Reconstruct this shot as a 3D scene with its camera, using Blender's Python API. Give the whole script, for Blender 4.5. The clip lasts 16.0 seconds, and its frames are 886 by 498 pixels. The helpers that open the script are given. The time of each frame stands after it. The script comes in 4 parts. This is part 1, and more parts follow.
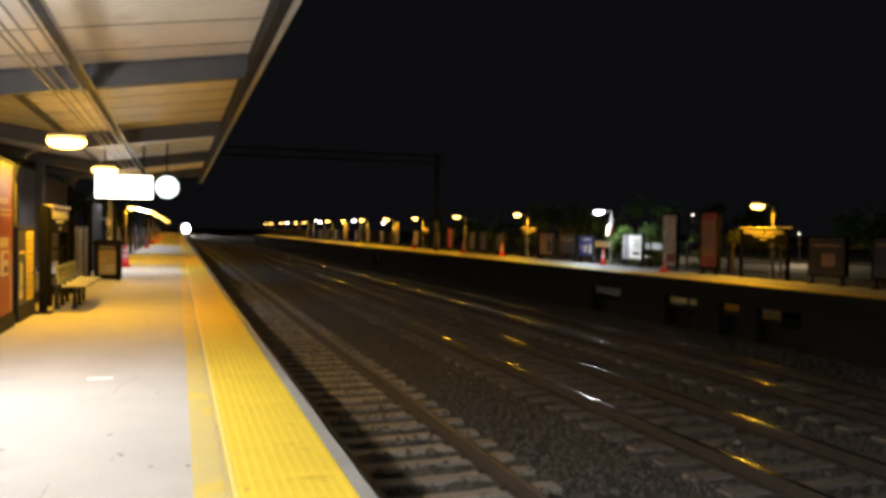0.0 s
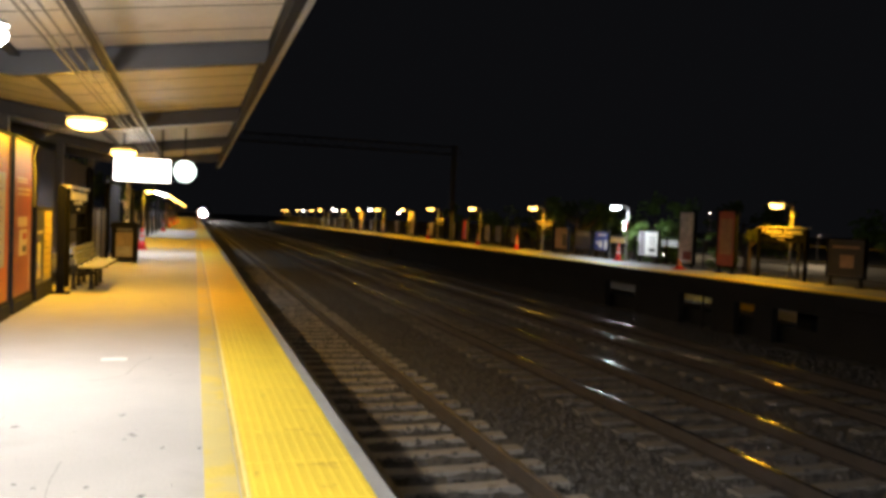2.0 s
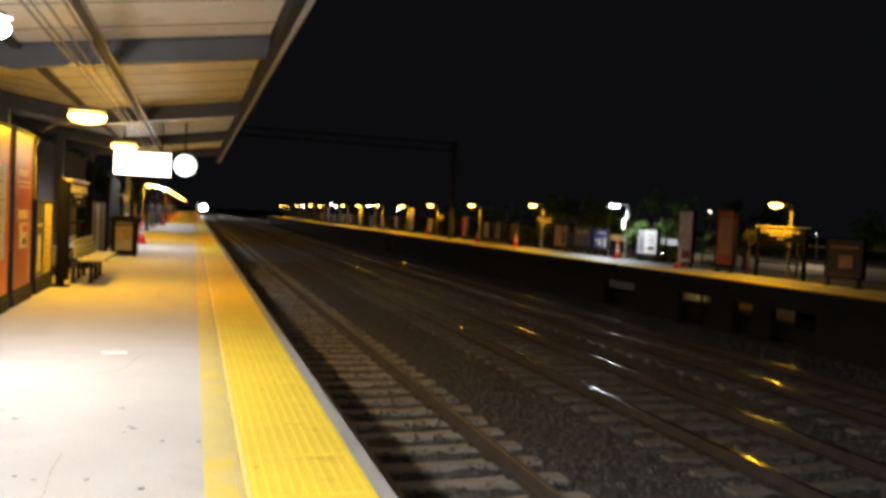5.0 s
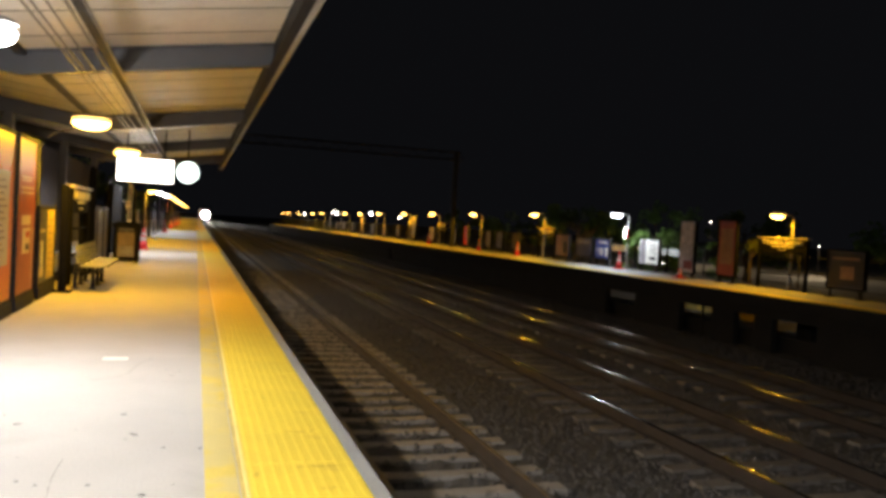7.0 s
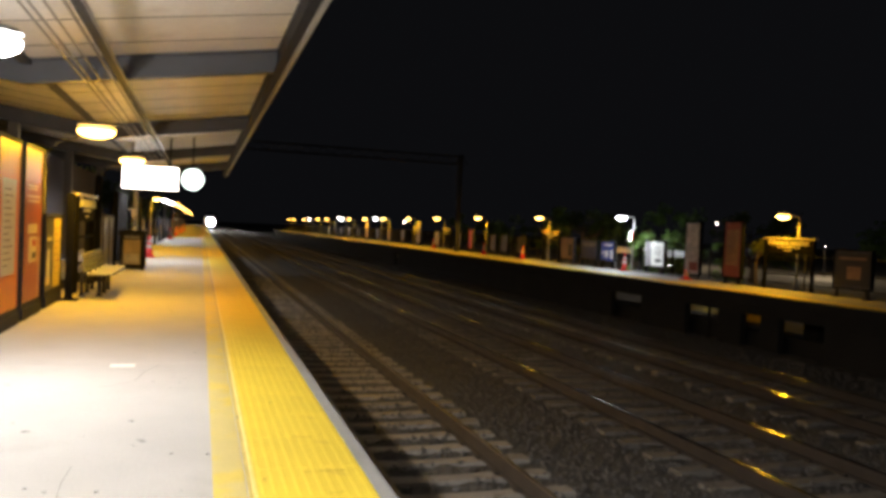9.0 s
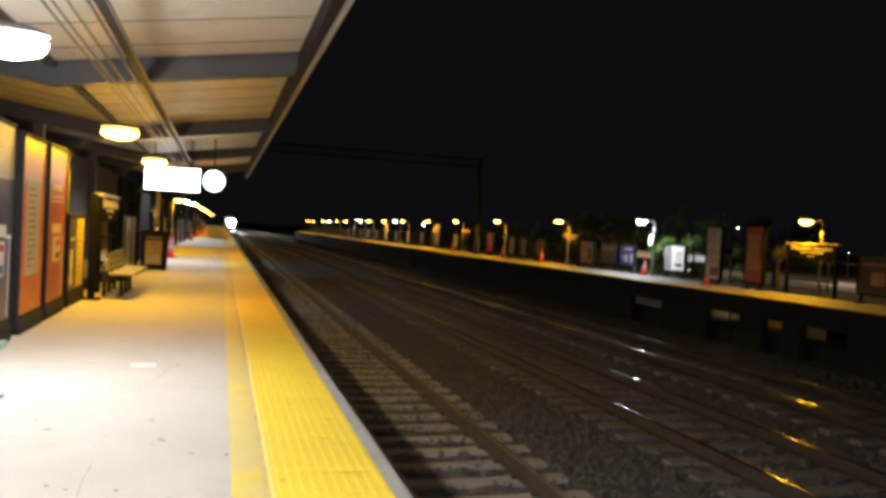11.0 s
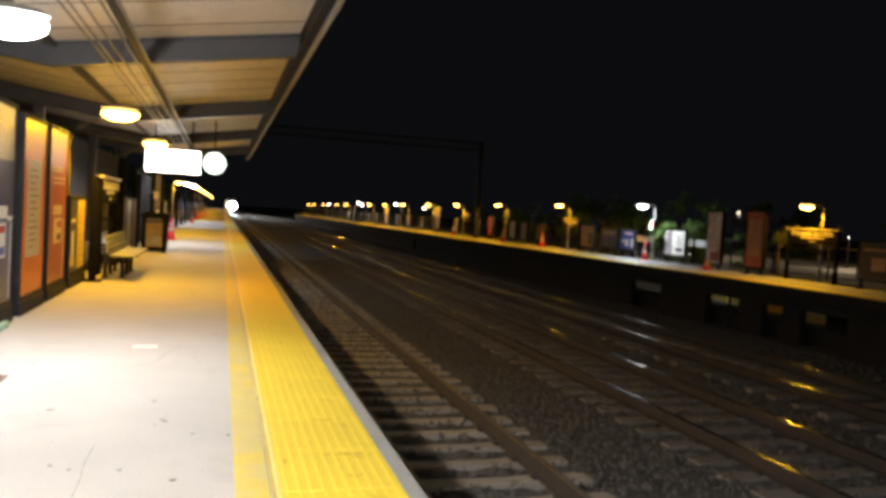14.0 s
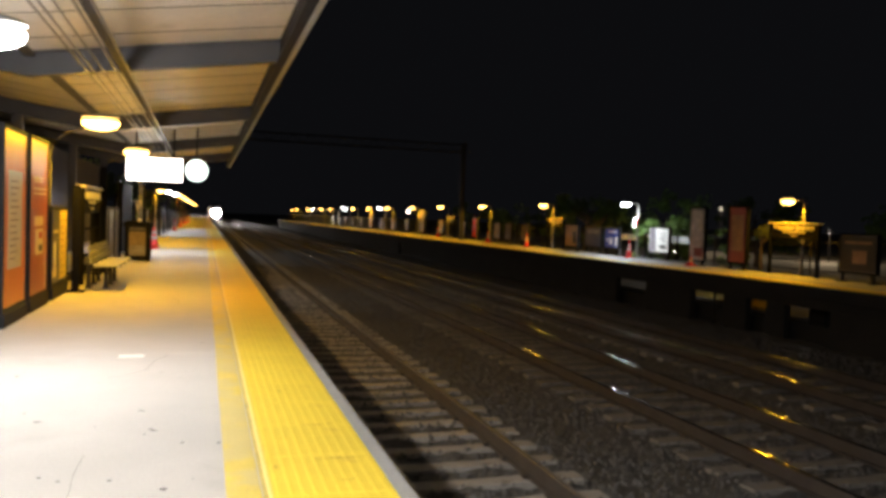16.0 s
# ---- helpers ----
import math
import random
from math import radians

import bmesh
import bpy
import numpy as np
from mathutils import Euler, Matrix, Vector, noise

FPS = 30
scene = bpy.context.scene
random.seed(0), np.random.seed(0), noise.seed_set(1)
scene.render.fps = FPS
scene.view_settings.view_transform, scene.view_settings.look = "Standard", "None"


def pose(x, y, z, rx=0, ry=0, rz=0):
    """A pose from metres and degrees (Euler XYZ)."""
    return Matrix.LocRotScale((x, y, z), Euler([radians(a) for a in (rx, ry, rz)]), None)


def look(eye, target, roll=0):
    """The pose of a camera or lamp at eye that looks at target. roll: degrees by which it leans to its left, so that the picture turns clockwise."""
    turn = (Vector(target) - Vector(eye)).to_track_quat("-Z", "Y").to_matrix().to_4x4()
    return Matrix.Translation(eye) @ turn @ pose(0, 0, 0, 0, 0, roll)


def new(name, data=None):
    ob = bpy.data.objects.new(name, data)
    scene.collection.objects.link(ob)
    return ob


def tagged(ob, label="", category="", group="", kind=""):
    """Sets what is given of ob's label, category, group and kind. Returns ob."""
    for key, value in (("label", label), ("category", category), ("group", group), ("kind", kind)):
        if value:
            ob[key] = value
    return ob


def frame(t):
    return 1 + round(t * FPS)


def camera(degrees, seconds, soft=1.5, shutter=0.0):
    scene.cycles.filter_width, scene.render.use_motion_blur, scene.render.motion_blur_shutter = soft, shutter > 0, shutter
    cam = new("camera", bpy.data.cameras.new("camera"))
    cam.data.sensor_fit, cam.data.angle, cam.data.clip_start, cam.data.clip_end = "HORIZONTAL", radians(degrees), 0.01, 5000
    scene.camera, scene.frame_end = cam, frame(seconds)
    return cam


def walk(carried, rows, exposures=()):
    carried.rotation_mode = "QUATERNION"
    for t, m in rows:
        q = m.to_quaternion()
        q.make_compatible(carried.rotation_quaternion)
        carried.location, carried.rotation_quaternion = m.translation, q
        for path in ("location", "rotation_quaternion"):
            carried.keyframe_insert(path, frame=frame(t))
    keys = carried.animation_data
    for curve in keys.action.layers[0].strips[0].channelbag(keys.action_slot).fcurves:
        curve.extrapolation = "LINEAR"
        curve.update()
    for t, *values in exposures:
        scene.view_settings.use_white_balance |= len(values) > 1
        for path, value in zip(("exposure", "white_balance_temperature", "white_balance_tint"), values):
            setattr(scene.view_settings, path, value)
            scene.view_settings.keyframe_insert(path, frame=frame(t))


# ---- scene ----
# ---------------------------------------------------------------- camera
EYE = Vector((0.0, 0.0, 1.303))
cam = camera(59.03, 16.0, soft=3.8)
# seconds, yaw to the left, pitch up, roll, in degrees, and the drift of the eye in metres: a hand-held camera that sways on the spot
SWAY = [
    (0.0, -18.74, -1.33, 0.81, 0.029, -0.003, 0.015), (0.5, -18.59, -1.24, 1.29, 0.03, 0.008, 0.011), (1.0, -18.15, -1.26, 1.58, 0.03, 0.008, 0.01),
    (1.5, -17.85, -1.33, 2.03, 0.03, 0.015, 0.007), (2.0, -17.69, -1.98, 2.32, 0.03, 0.02, 0.005), (2.5, -17.54, -2.24, 2.52, 0.029, 0.02, 0.003),
    (3.0, -17.45, -2.42, 2.55, 0.028, 0.012, 0.004), (3.5, -17.46, -2.48, 2.53, 0.024, 0.006, 0.005), (4.0, -17.61, -2.48, 2.57, 0.021, 0.005, 0.006),
    (6.5, -17.7, -1.72, 3.18, 0.015, 0.0, 0.007), (7.0, -17.63, -1.62, 3.26, 0.011, -0.006, 0.008), (7.5, -17.51, -1.53, 3.3, 0.009, -0.012, 0.009),
    (8.0, -17.33, -1.44, 3.06, 0.009, -0.018, 0.008), (8.5, -17.28, -1.37, 2.85, 0.008, -0.016, 0.006), (9.0, -17.25, -1.32, 2.63, 0.008, -0.008, 0.003),
    (11.5, -15.68, -1.21, 3.08, 0.007, 0.0, 0.002), (12.0, -15.67, -1.9, 3.15, 0.004, 0.003, -0.001), (12.5, -15.64, -2.08, 3.72, 0.0, 0.001, 0.0),
    (13.0, -15.55, -2.18, 3.68, -0.003, 0.001, 0.0), (13.5, -15.6, -2.29, 3.64, -0.004, -0.001, -0.001), (14.0, -15.91, -2.38, 3.31, -0.002, -0.001, -0.002),
    (14.5, -16.04, -2.46, 3.64, 0.001, -0.004, -0.002), (15.0, -16.41, -2.39, 3.91, 0.001, -0.006, -0.003), (15.5, -16.54, -2.18, 2.61, -0.004, -0.008, -0.004),
    (16.0, -17.0, -2.15, 2.03, -0.012, -0.006, -0.007),
]


def sway_pose(yaw, pitch, roll, drift):
    a, b = radians(yaw), radians(pitch)
    ahead = Vector((-math.sin(a) * math.cos(b), math.cos(a) * math.cos(b), math.sin(b)))
    return look(EYE + drift, EYE + drift + ahead, roll)


EXPOSURE = 0.97
walk(cam, [(t, sway_pose(a, b, c, Vector((dx, dy, dz)))) for t, a, b, c, dx, dy, dz in SWAY], exposures=((0.0, EXPOSURE), (16.0, EXPOSURE)))

# ---------------------------------------------------------------- night sky and lamp colours
world = bpy.data.worlds.new("night_sky")
scene.world = world
world.use_nodes = True
wbg = world.node_tree.nodes["Background"]
wbg.inputs["Color"].default_value = (0.82, 0.84, 1.0, 1)
wbg.inputs["Strength"].default_value = 0.0023

SODIUM = (1.0, 0.515, 0.012)
WHITE = (1.0, 0.985, 0.97)
COOL = (0.86, 0.95, 1.0)
LAMP_W = {"white": 480.0, "sodium": 220.0, "cool": 260.0}
LAMP_C = {"white": WHITE, "sodium": SODIUM, "cool": COOL}

# ---------------------------------------------------------------- the plan, in metres
EDGE = 0.98            # edge of the near platform
TRACKS = (2.68, 6.91, 10.49)
FAR = 14.1             # edge of the far platform
TOR = -1.256           # top of rail
BED = TOR - 0.24       # ballast surface
GAUGE = 0.7525         # centre of rail head from centre of track
BAY = 6.1              # canopy bay


# ---------------------------------------------------------------- materials
def mat(name, base, rough=0.6, metal=0.0, var=0.25, scale=6.0, fine=60.0, bump=0.2, dist=0.01, island=0.0, rnd=0.0, spec=None, stain=None):
    """A surface with variation at two scales; stain: (colour, scale, threshold, amount)."""
    m = bpy.data.materials.new(name)
    m.use_nodes = True
    nt = m.node_tree
    n, l = nt.nodes, nt.links
    b = n["Principled BSDF"]
    b.inputs["Roughness"].default_value = rough
    b.inputs["Metallic"].default_value = metal
    if spec is not None:
        b.inputs["Specular IOR Level"].default_value = spec
    tc = n.new("ShaderNodeTexCoord")
    big = n.new("ShaderNodeTexNoise")
    big.inputs["Scale"].default_value = scale
    big.inputs["Detail"].default_value = 6
    small = n.new("ShaderNodeTexNoise")
    small.inputs["Scale"].default_value = fine
    small.inputs["Detail"].default_value = 3
    for t in (big, small):
        l.new(tc.outputs["Object"], t.inputs["Vector"])
    ma = n.new("ShaderNodeMath")
    ma.operation = "ADD"
    l.new(big.outputs["Fac"], ma.inputs[0])
    l.new(small.outputs["Fac"], ma.inputs[1])
    last = ma.outputs[0]
    for amount, node, out in ((island, "ShaderNodeNewGeometry", "Random Per Island"), (rnd, "ShaderNodeObjectInfo", "Random")):
        if amount:
            g = n.new(node)
            k = n.new("ShaderNodeMath")
            k.operation = "MULTIPLY_ADD"
            l.new(g.outputs[out], k.inputs[0])
            k.inputs[1].default_value = amount
            l.new(last, k.inputs[2])
            last = k.outputs[0]
    mr = n.new("ShaderNodeMapRange")
    mr.inputs["From Min"].default_value = 0.6
    mr.inputs["From Max"].default_value = 1.4 + island + rnd
    mr.inputs["To Min"].default_value = 1 - var
    mr.inputs["To Max"].default_value = 1 + var
    l.new(last, mr.inputs["Value"])
    mix = n.new("ShaderNodeVectorMath")
    mix.operation = "SCALE"
    mix.inputs[0].default_value = base
    l.new(mr.outputs[0], mix.inputs["Scale"])
    col = mix.outputs[0]
    if stain:
        sc, sscale, thr, amt = stain
        sn = n.new("ShaderNodeTexNoise")
        sn.inputs["Scale"].default_value = sscale
        sn.inputs["Detail"].default_value = 5
        l.new(tc.outputs["Object"], sn.inputs["Vector"])
        sm = n.new("ShaderNodeMapRange")
        sm.inputs["From Min"].default_value = thr
        sm.inputs["From Max"].default_value = thr + 0.12
        sm.inputs["To Max"].default_value = amt
        l.new(sn.outputs["Fac"], sm.inputs["Value"])
        mx = n.new("ShaderNodeMix")
        mx.data_type = "RGBA"
        l.new(sm.outputs[0], mx.inputs["Factor"])
        l.new(col, mx.inputs["A"])
        mx.inputs["B"].default_value = (*sc, 1)
        col = mx.outputs["Result"]
    l.new(col, b.inputs["Base Color"])
    if bump:
        bp = n.new("ShaderNodeBump")
        bp.inputs["Strength"].default_value = bump
        bp.inputs["Distance"].default_value = dist
        l.new(ma.outputs[0], bp.inputs["Height"])
        l.new(bp.outputs[0], b.inputs["Normal"])
    return m


def glow(name, colour, strength):
    m = bpy.data.materials.new(name)
    m.use_nodes = True
    b = m.node_tree.nodes["Principled BSDF"]
    b.inputs["Base Color"].default_value = (0.8, 0.8, 0.8, 1)
    b.inputs["Roughness"].default_value = 0.3
    b.inputs["Emission Color"].default_value = (*colour, 1)
    b.inputs["Emission Strength"].default_value = strength
    return m


M = dict(
    concrete=mat("platform_concrete", (0.455, 0.432, 0.40), 0.85, var=0.14, scale=1.1, fine=70, bump=0.15, dist=0.004, stain=((0.25, 0.22, 0.19), 0.9, 0.6, 0.35)),
    edge=mat("edge_concrete", (0.27, 0.262, 0.25), 0.85, var=0.2, scale=3, fine=80, bump=0.25, dist=0.005),
    old_concrete=mat("old_concrete", (0.22, 0.21, 0.2), 0.9, var=0.3, scale=1.5, fine=30, bump=0.4),
    footway=mat("worn_footway", (0.12, 0.112, 0.105), 0.9, var=0.3, scale=1.0, fine=30, bump=0.3),
    # near-black base: the darkness under the far platform is put into the colour
    near_black=mat("near_black_concrete", (0.019, 0.0178, 0.0165), 0.95, var=0.4, scale=1.2, fine=25, bump=0.4),
    tactile=mat("tactile_yellow", (0.76, 0.555, 0.045), 0.55, var=0.12, scale=2.5, fine=40, bump=0.1, rnd=0.25, stain=((0.45, 0.24, 0.03), 3.0, 0.62, 0.5)),
    paint=mat("yellow_paint", (0.62, 0.47, 0.08), 0.65, var=0.18, scale=4, fine=50, bump=0.1, stain=((0.52, 0.45, 0.24), 3.0, 0.42, 0.55)),
    ochre=mat("dirty_ochre_joint", (0.55, 0.42, 0.11), 0.8, var=0.3, scale=5, fine=40, bump=0.2, stain=((0.22, 0.15, 0.06), 4.0, 0.56, 0.7)),
    lip=mat("pale_yellow_tile_lip", (0.80, 0.66, 0.22), 0.5, var=0.15, scale=6, fine=50, bump=0.1),
    hatch=mat("rusty_brown_cover_plate", (0.10, 0.06, 0.04), 0.7, 0.2, var=0.35, scale=5, fine=60, bump=0.25),
    tie=mat("concrete_tie", (0.275, 0.25, 0.22), 0.9, var=0.35, scale=3, fine=45, bump=0.4, rnd=0.5, stain=((0.11, 0.09, 0.07), 3.5, 0.58, 0.6)),
    # darker copy of tie: weaker light on the far tracks put into colour
    dim_tie=mat("dim_concrete_tie", (0.185, 0.168, 0.148), 0.9, var=0.35, scale=3, fine=45, bump=0.4, rnd=0.6, stain=((0.10, 0.085, 0.07), 3.0, 0.57, 0.6)),
    ballast=mat("ballast_stone", (0.11, 0.102, 0.096), 0.9, var=0.38, scale=7, fine=40, bump=0.5, dist=0.03, island=0.8),
    bed=mat("ballast_bed", (0.095, 0.089, 0.083), 0.95, var=0.5, scale=14, fine=45, bump=1.0, dist=0.05),
    rust=mat("rail_rust", (0.047, 0.038, 0.032), 0.85, 0.0, var=0.35, scale=4, fine=70, bump=0.3, dist=0.003),
    railtop=mat("worn_rail_head", (0.22, 0.207, 0.194), 0.14, 1.0, var=0.15, scale=2, fine=50, bump=0.0),
    dulltop=mat("dull_rail_head", (0.16, 0.125, 0.10), 0.42, 0.6, var=0.25, scale=3, fine=50, bump=0.05, dist=0.001),
    earth=mat("dark_earth", (0.05, 0.05, 0.035), 0.95, var=0.5, scale=0.3, fine=6, bump=0.8, dist=0.05),
    asphalt=mat("lot_asphalt", (0.055, 0.053, 0.05), 0.9, var=0.3, scale=0.6, fine=30, bump=0.4),
    deck=mat("white_canopy_deck", (0.80, 0.775, 0.74), 0.5, var=0.12, scale=1.3, fine=18, bump=0.08, stain=((0.36, 0.31, 0.25), 1.2, 0.62, 0.4)),
    beam=mat("grey_painted_steel", (0.066, 0.063, 0.067), 0.5, var=0.2, scale=2.5, fine=40, bump=0.12),
    fascia=mat("pale_fascia_metal", (0.42, 0.40, 0.37), 0.45, 0.2, var=0.15, scale=3, fine=40, bump=0.08),
    conduit=mat("galvanised_conduit", (0.20, 0.19, 0.185), 0.45, 0.5, var=0.2, scale=6, fine=60, bump=0.06),
    dark=mat("black_painted_metal", (0.022, 0.022, 0.024), 0.7, var=0.3, scale=6, fine=60, bump=0.1, spec=0.15),
    black=mat("black_enamel", (0.008, 0.008, 0.009), 0.9, var=0.2, scale=6, fine=60, bump=0.0, spec=0.02),
    binposter=mat("dim_bin_poster", (0.16, 0.12, 0.085), 0.5, var=0.35, scale=4, fine=20, bump=0.0, spec=0.12),
    backwall=mat("night_dark_wall", (0.045, 0.042, 0.05), 0.9, var=0.3, scale=0.8, fine=12, bump=0.2),
    pole=mat("pale_lamp_pole", (0.20, 0.195, 0.185), 0.45, 0.3, var=0.15, scale=5, fine=50, bump=0.06),
    housing=mat("lamp_housing", (0.3, 0.3, 0.29), 0.5, 0.3, var=0.15, scale=8, fine=60, bump=0.05),
    orange=mat("orange_poster", (0.80, 0.19, 0.035), 0.36, var=0.12, scale=1.5, fine=30, bump=0.03, spec=0.4),
    redbrown=mat("maroon_poster", (0.36, 0.085, 0.05), 0.36, var=0.2, scale=1.5, fine=30, bump=0.03, spec=0.4),
    navy=mat("navy_poster", (0.055, 0.06, 0.11), 0.36, var=0.3, scale=1.5, fine=25, bump=0.03, spec=0.4),
    blue=mat("blue_poster", (0.03, 0.07, 0.33), 0.4, var=0.3, scale=2.5, fine=25, bump=0.03),
    yellow=mat("yellow_poster", (0.62, 0.47, 0.10), 0.4, var=0.15, scale=3, fine=30, bump=0.03),
    cream=mat("cream_print", (0.72, 0.62, 0.42), 0.38, var=0.1, scale=4, fine=40, bump=0.03, spec=0.12),
    lamp_glare=mat("sandy_lamp_glare", (0.52, 0.44, 0.31), 0.4, var=0.25, scale=2, fine=12, bump=0.0),
    band=mat("grey_reflective_band", (0.42, 0.41, 0.40), 0.6, var=0.1, scale=8, fine=40, bump=0.0),
    paper=mat("white_paper", (0.78, 0.77, 0.74), 0.6, var=0.08, scale=4, fine=40, bump=0.03, spec=0.12),
    ink=mat("dark_ink", (0.05, 0.045, 0.045), 0.5, var=0.2, scale=9, fine=60, bump=0.0),
    brownink=mat("brown_ink", (0.30, 0.16, 0.06), 0.5, var=0.2, scale=9, fine=60, bump=0.0),
    redink=mat("red_ink", (0.48, 0.04, 0.03), 0.5, var=0.15, scale=9, fine=60, bump=0.0),
    greyprint=mat("grey_print", (0.20, 0.185, 0.20), 0.5, var=0.45, scale=3, fine=14, bump=0.0, spec=0.12),
    mauve=mat("faded_mauve_poster", (0.76, 0.67, 0.68), 0.5, var=0.45, scale=2.2, fine=9, bump=0.0, spec=0.12),
    pinkred=mat("faded_red_poster", (0.38, 0.10, 0.085), 0.5, var=0.2, scale=1.2, fine=9, bump=0.0),
    tan=mat("faded_tan_print", (0.42, 0.26, 0.18), 0.5, var=0.3, scale=1.2, fine=9, bump=0.0, spec=0.12),
    slat=mat("weathered_bench_slat", (0.27, 0.27, 0.17), 0.6, var=0.25, scale=3, fine=60, bump=0.2),
    cone=mat("traffic_orange", (0.60, 0.035, 0.035), 0.5, var=0.15, scale=6, fine=40, bump=0.05),
    mint=mat("mint_green_paint", (0.40, 0.62, 0.50), 0.6, var=0.1, scale=6, fine=50, bump=0.05),
    leaf=mat("leaf_green", (0.095, 0.165, 0.03), 0.6, var=0.5, scale=3, fine=20, bump=0.0, island=1.0),
    yellowleaf=mat("yellow_green_leaf", (0.115, 0.135, 0.025), 0.6, var=0.5, scale=3, fine=20, bump=0.0, island=1.0),
    bark=mat("bark", (0.08, 0.06, 0.045), 0.9, var=0.4, scale=6, fine=30, bump=0.6),
    galv=mat("galvanised_guard_rail", (0.5, 0.5, 0.48), 0.45, 0.5, var=0.15, scale=2, fine=40, bump=0.05),
    silver=mat("stainless_carbody", (0.45, 0.45, 0.45), 0.35, 0.8, var=0.12, scale=1, fine=20, bump=0.05),
    glass=mat("dark_window_glass", (0.02, 0.022, 0.025), 0.08, var=0.1, scale=2, fine=20, bump=0.0),
    scuff=mat("brown_scuff", (0.60, 0.40, 0.05), 0.8, var=0.3, scale=12, fine=60, bump=0.0),
    crack=mat("crack_dirt", (0.24, 0.21, 0.185), 0.95, var=0.3, scale=9, fine=60, bump=0.0),
)
G = dict(
    white=glow("white_lamp_lens", WHITE, 12.0),
    sodium=glow("sodium_lamp_lens", (1.0, 0.56, 0.12), 8.0),
    cool=glow("cool_lamp_lens", COOL, 10.0),
    screen=glow("lit_display", (1.0, 0.93, 0.84), 4.0),
    clock=glow("lit_clock_face", (0.80, 1.0, 0.92), 1.8),
    head=glow("headlight_lens", (1.0, 0.93, 0.86), 700.0),
    far=glow("distant_lamp", (1.0, 0.9, 0.75), 12.0),
    cabin=glow("lit_cabin", (1.0, 0.8, 0.5), 0.6),
)


# ---------------------------------------------------------------- mesh helpers
def box(bm, x0, x1, y0, y1, z0, z1, bevel=0.0):
    r = bmesh.ops.create_cube(bm, size=1.0)
    bmesh.ops.scale(bm, vec=(x1 - x0, y1 - y0, z1 - z0), verts=r["verts"])
    bmesh.ops.translate(bm, vec=((x0 + x1) / 2, (y0 + y1) / 2, (z0 + z1) / 2), verts=r["verts"])
    if bevel:
        edges = list({e for v in r["verts"] for e in v.link_edges})
        bmesh.ops.bevel(bm, geom=edges, offset=bevel, segments=2, affect="EDGES", profile=0.6)
    return bm


def tube(bm, points, radius, segs=10, cap=True):
    """A round bar along a line of points; radius: one number, or one for each point."""
    pts = [Vector(p) for p in points]
    rad = radius if isinstance(radius, (list, tuple)) else [radius] * len(pts)
    rings = []
    for i, p in enumerate(pts):
        d = (pts[min(i + 1, len(pts) - 1)] - pts[max(i - 1, 0)]).normalized()
        side = d.cross(Vector((0, 0, 1)) if abs(d.z) < 0.9 else Vector((1, 0, 0))).normalized()
        up = side.cross(d)
        rings.append([bm.verts.new(p + rad[i] * (math.cos(a) * side + math.sin(a) * up)) for a in (2 * math.pi * k / segs for k in range(segs))])
    for a, b in zip(rings, rings[1:]):
        for k in range(segs):
            bm.faces.new((a[k], a[(k + 1) % segs], b[(k + 1) % segs], b[k]))
    if cap:
        bm.faces.new(rings[0][::-1])
        bm.faces.new(rings[-1])
    return bm


def prism(bm, outline, y0, y1):
    """An outline in x and z, drawn out along y."""
    a = [bm.verts.new((x, y0, z)) for x, z in outline]
    b = [bm.verts.new((x, y1, z)) for x, z in outline]
    n = len(outline)
    for i in range(n):
        bm.faces.new((a[i], a[(i + 1) % n], b[(i + 1) % n], b[i]))
    bm.faces.new(a[::-1])
    bm.faces.new(b)
    return bm


def mesh_of(name, bm, material, smooth=False):
    bmesh.ops.recalc_face_normals(bm, faces=bm.faces)
    me = bpy.data.meshes.new(name)
    bm.to_mesh(me)
    bm.free()
    me.materials.append(material)
    if smooth:
        for p in me.polygons:
            p.use_smooth = True
    return me


def part(name, bm, material, parent, label="", smooth=False, kind=""):
    ob = new(name, mesh_of(name, bm, material, smooth))
    if parent is not None:
        ob.parent = parent
    return tagged(ob, label, kind=kind)


def share(name, me, parent, loc, rz=0.0):
    ob = new(name, me)
    ob.parent = parent
    ob.location = loc
    ob.rotation_euler = (0, 0, rz)
    return ob


def thing(name, loc, label, category, group="", kind="", rz=0.0):
    ob = new(name)
    ob.location = loc
    ob.rotation_euler = (0, 0, rz)
    ob.empty_display_size = 0.2
    return tagged(ob, label, category, group, kind)


def B():
    return bmesh.new()


def lettering(name, text, size, material, parent, loc, rot):
    """Raised letters in the built-in font, as one mesh."""
    cu = bpy.data.curves.new(name, "FONT")
    cu.body, cu.size, cu.align_x, cu.align_y, cu.extrude = text, size, "CENTER", "CENTER", 0.010
    cu.offset = 0.005
    tmp = bpy.data.objects.new(name, cu)
    scene.collection.objects.link(tmp)
    me = bpy.data.meshes.new_from_object(tmp.evaluated_get(bpy.context.evaluated_depsgraph_get()))
    bpy.data.objects.remove(tmp)
    me.materials.clear()
    me.materials.append(material)
    ob = new(name, me)
    ob.parent, ob.location, ob.rotation_euler = parent, loc, rot
    return ob


# ---------------------------------------------------------------- ground and near platform
me = bpy.data.meshes.new("ground")
me.from_pydata([(-2500, -2500, BED - 0.12), (2500, -2500, BED - 0.12), (2500, 2500, BED - 0.12), (-2500, 2500, BED - 0.12)], [], [(0, 1, 2, 3)])
me.materials.append(M["earth"])
tagged(new("ground", me), "dark bare earth beside the railway at night", "ground", kind="structure")

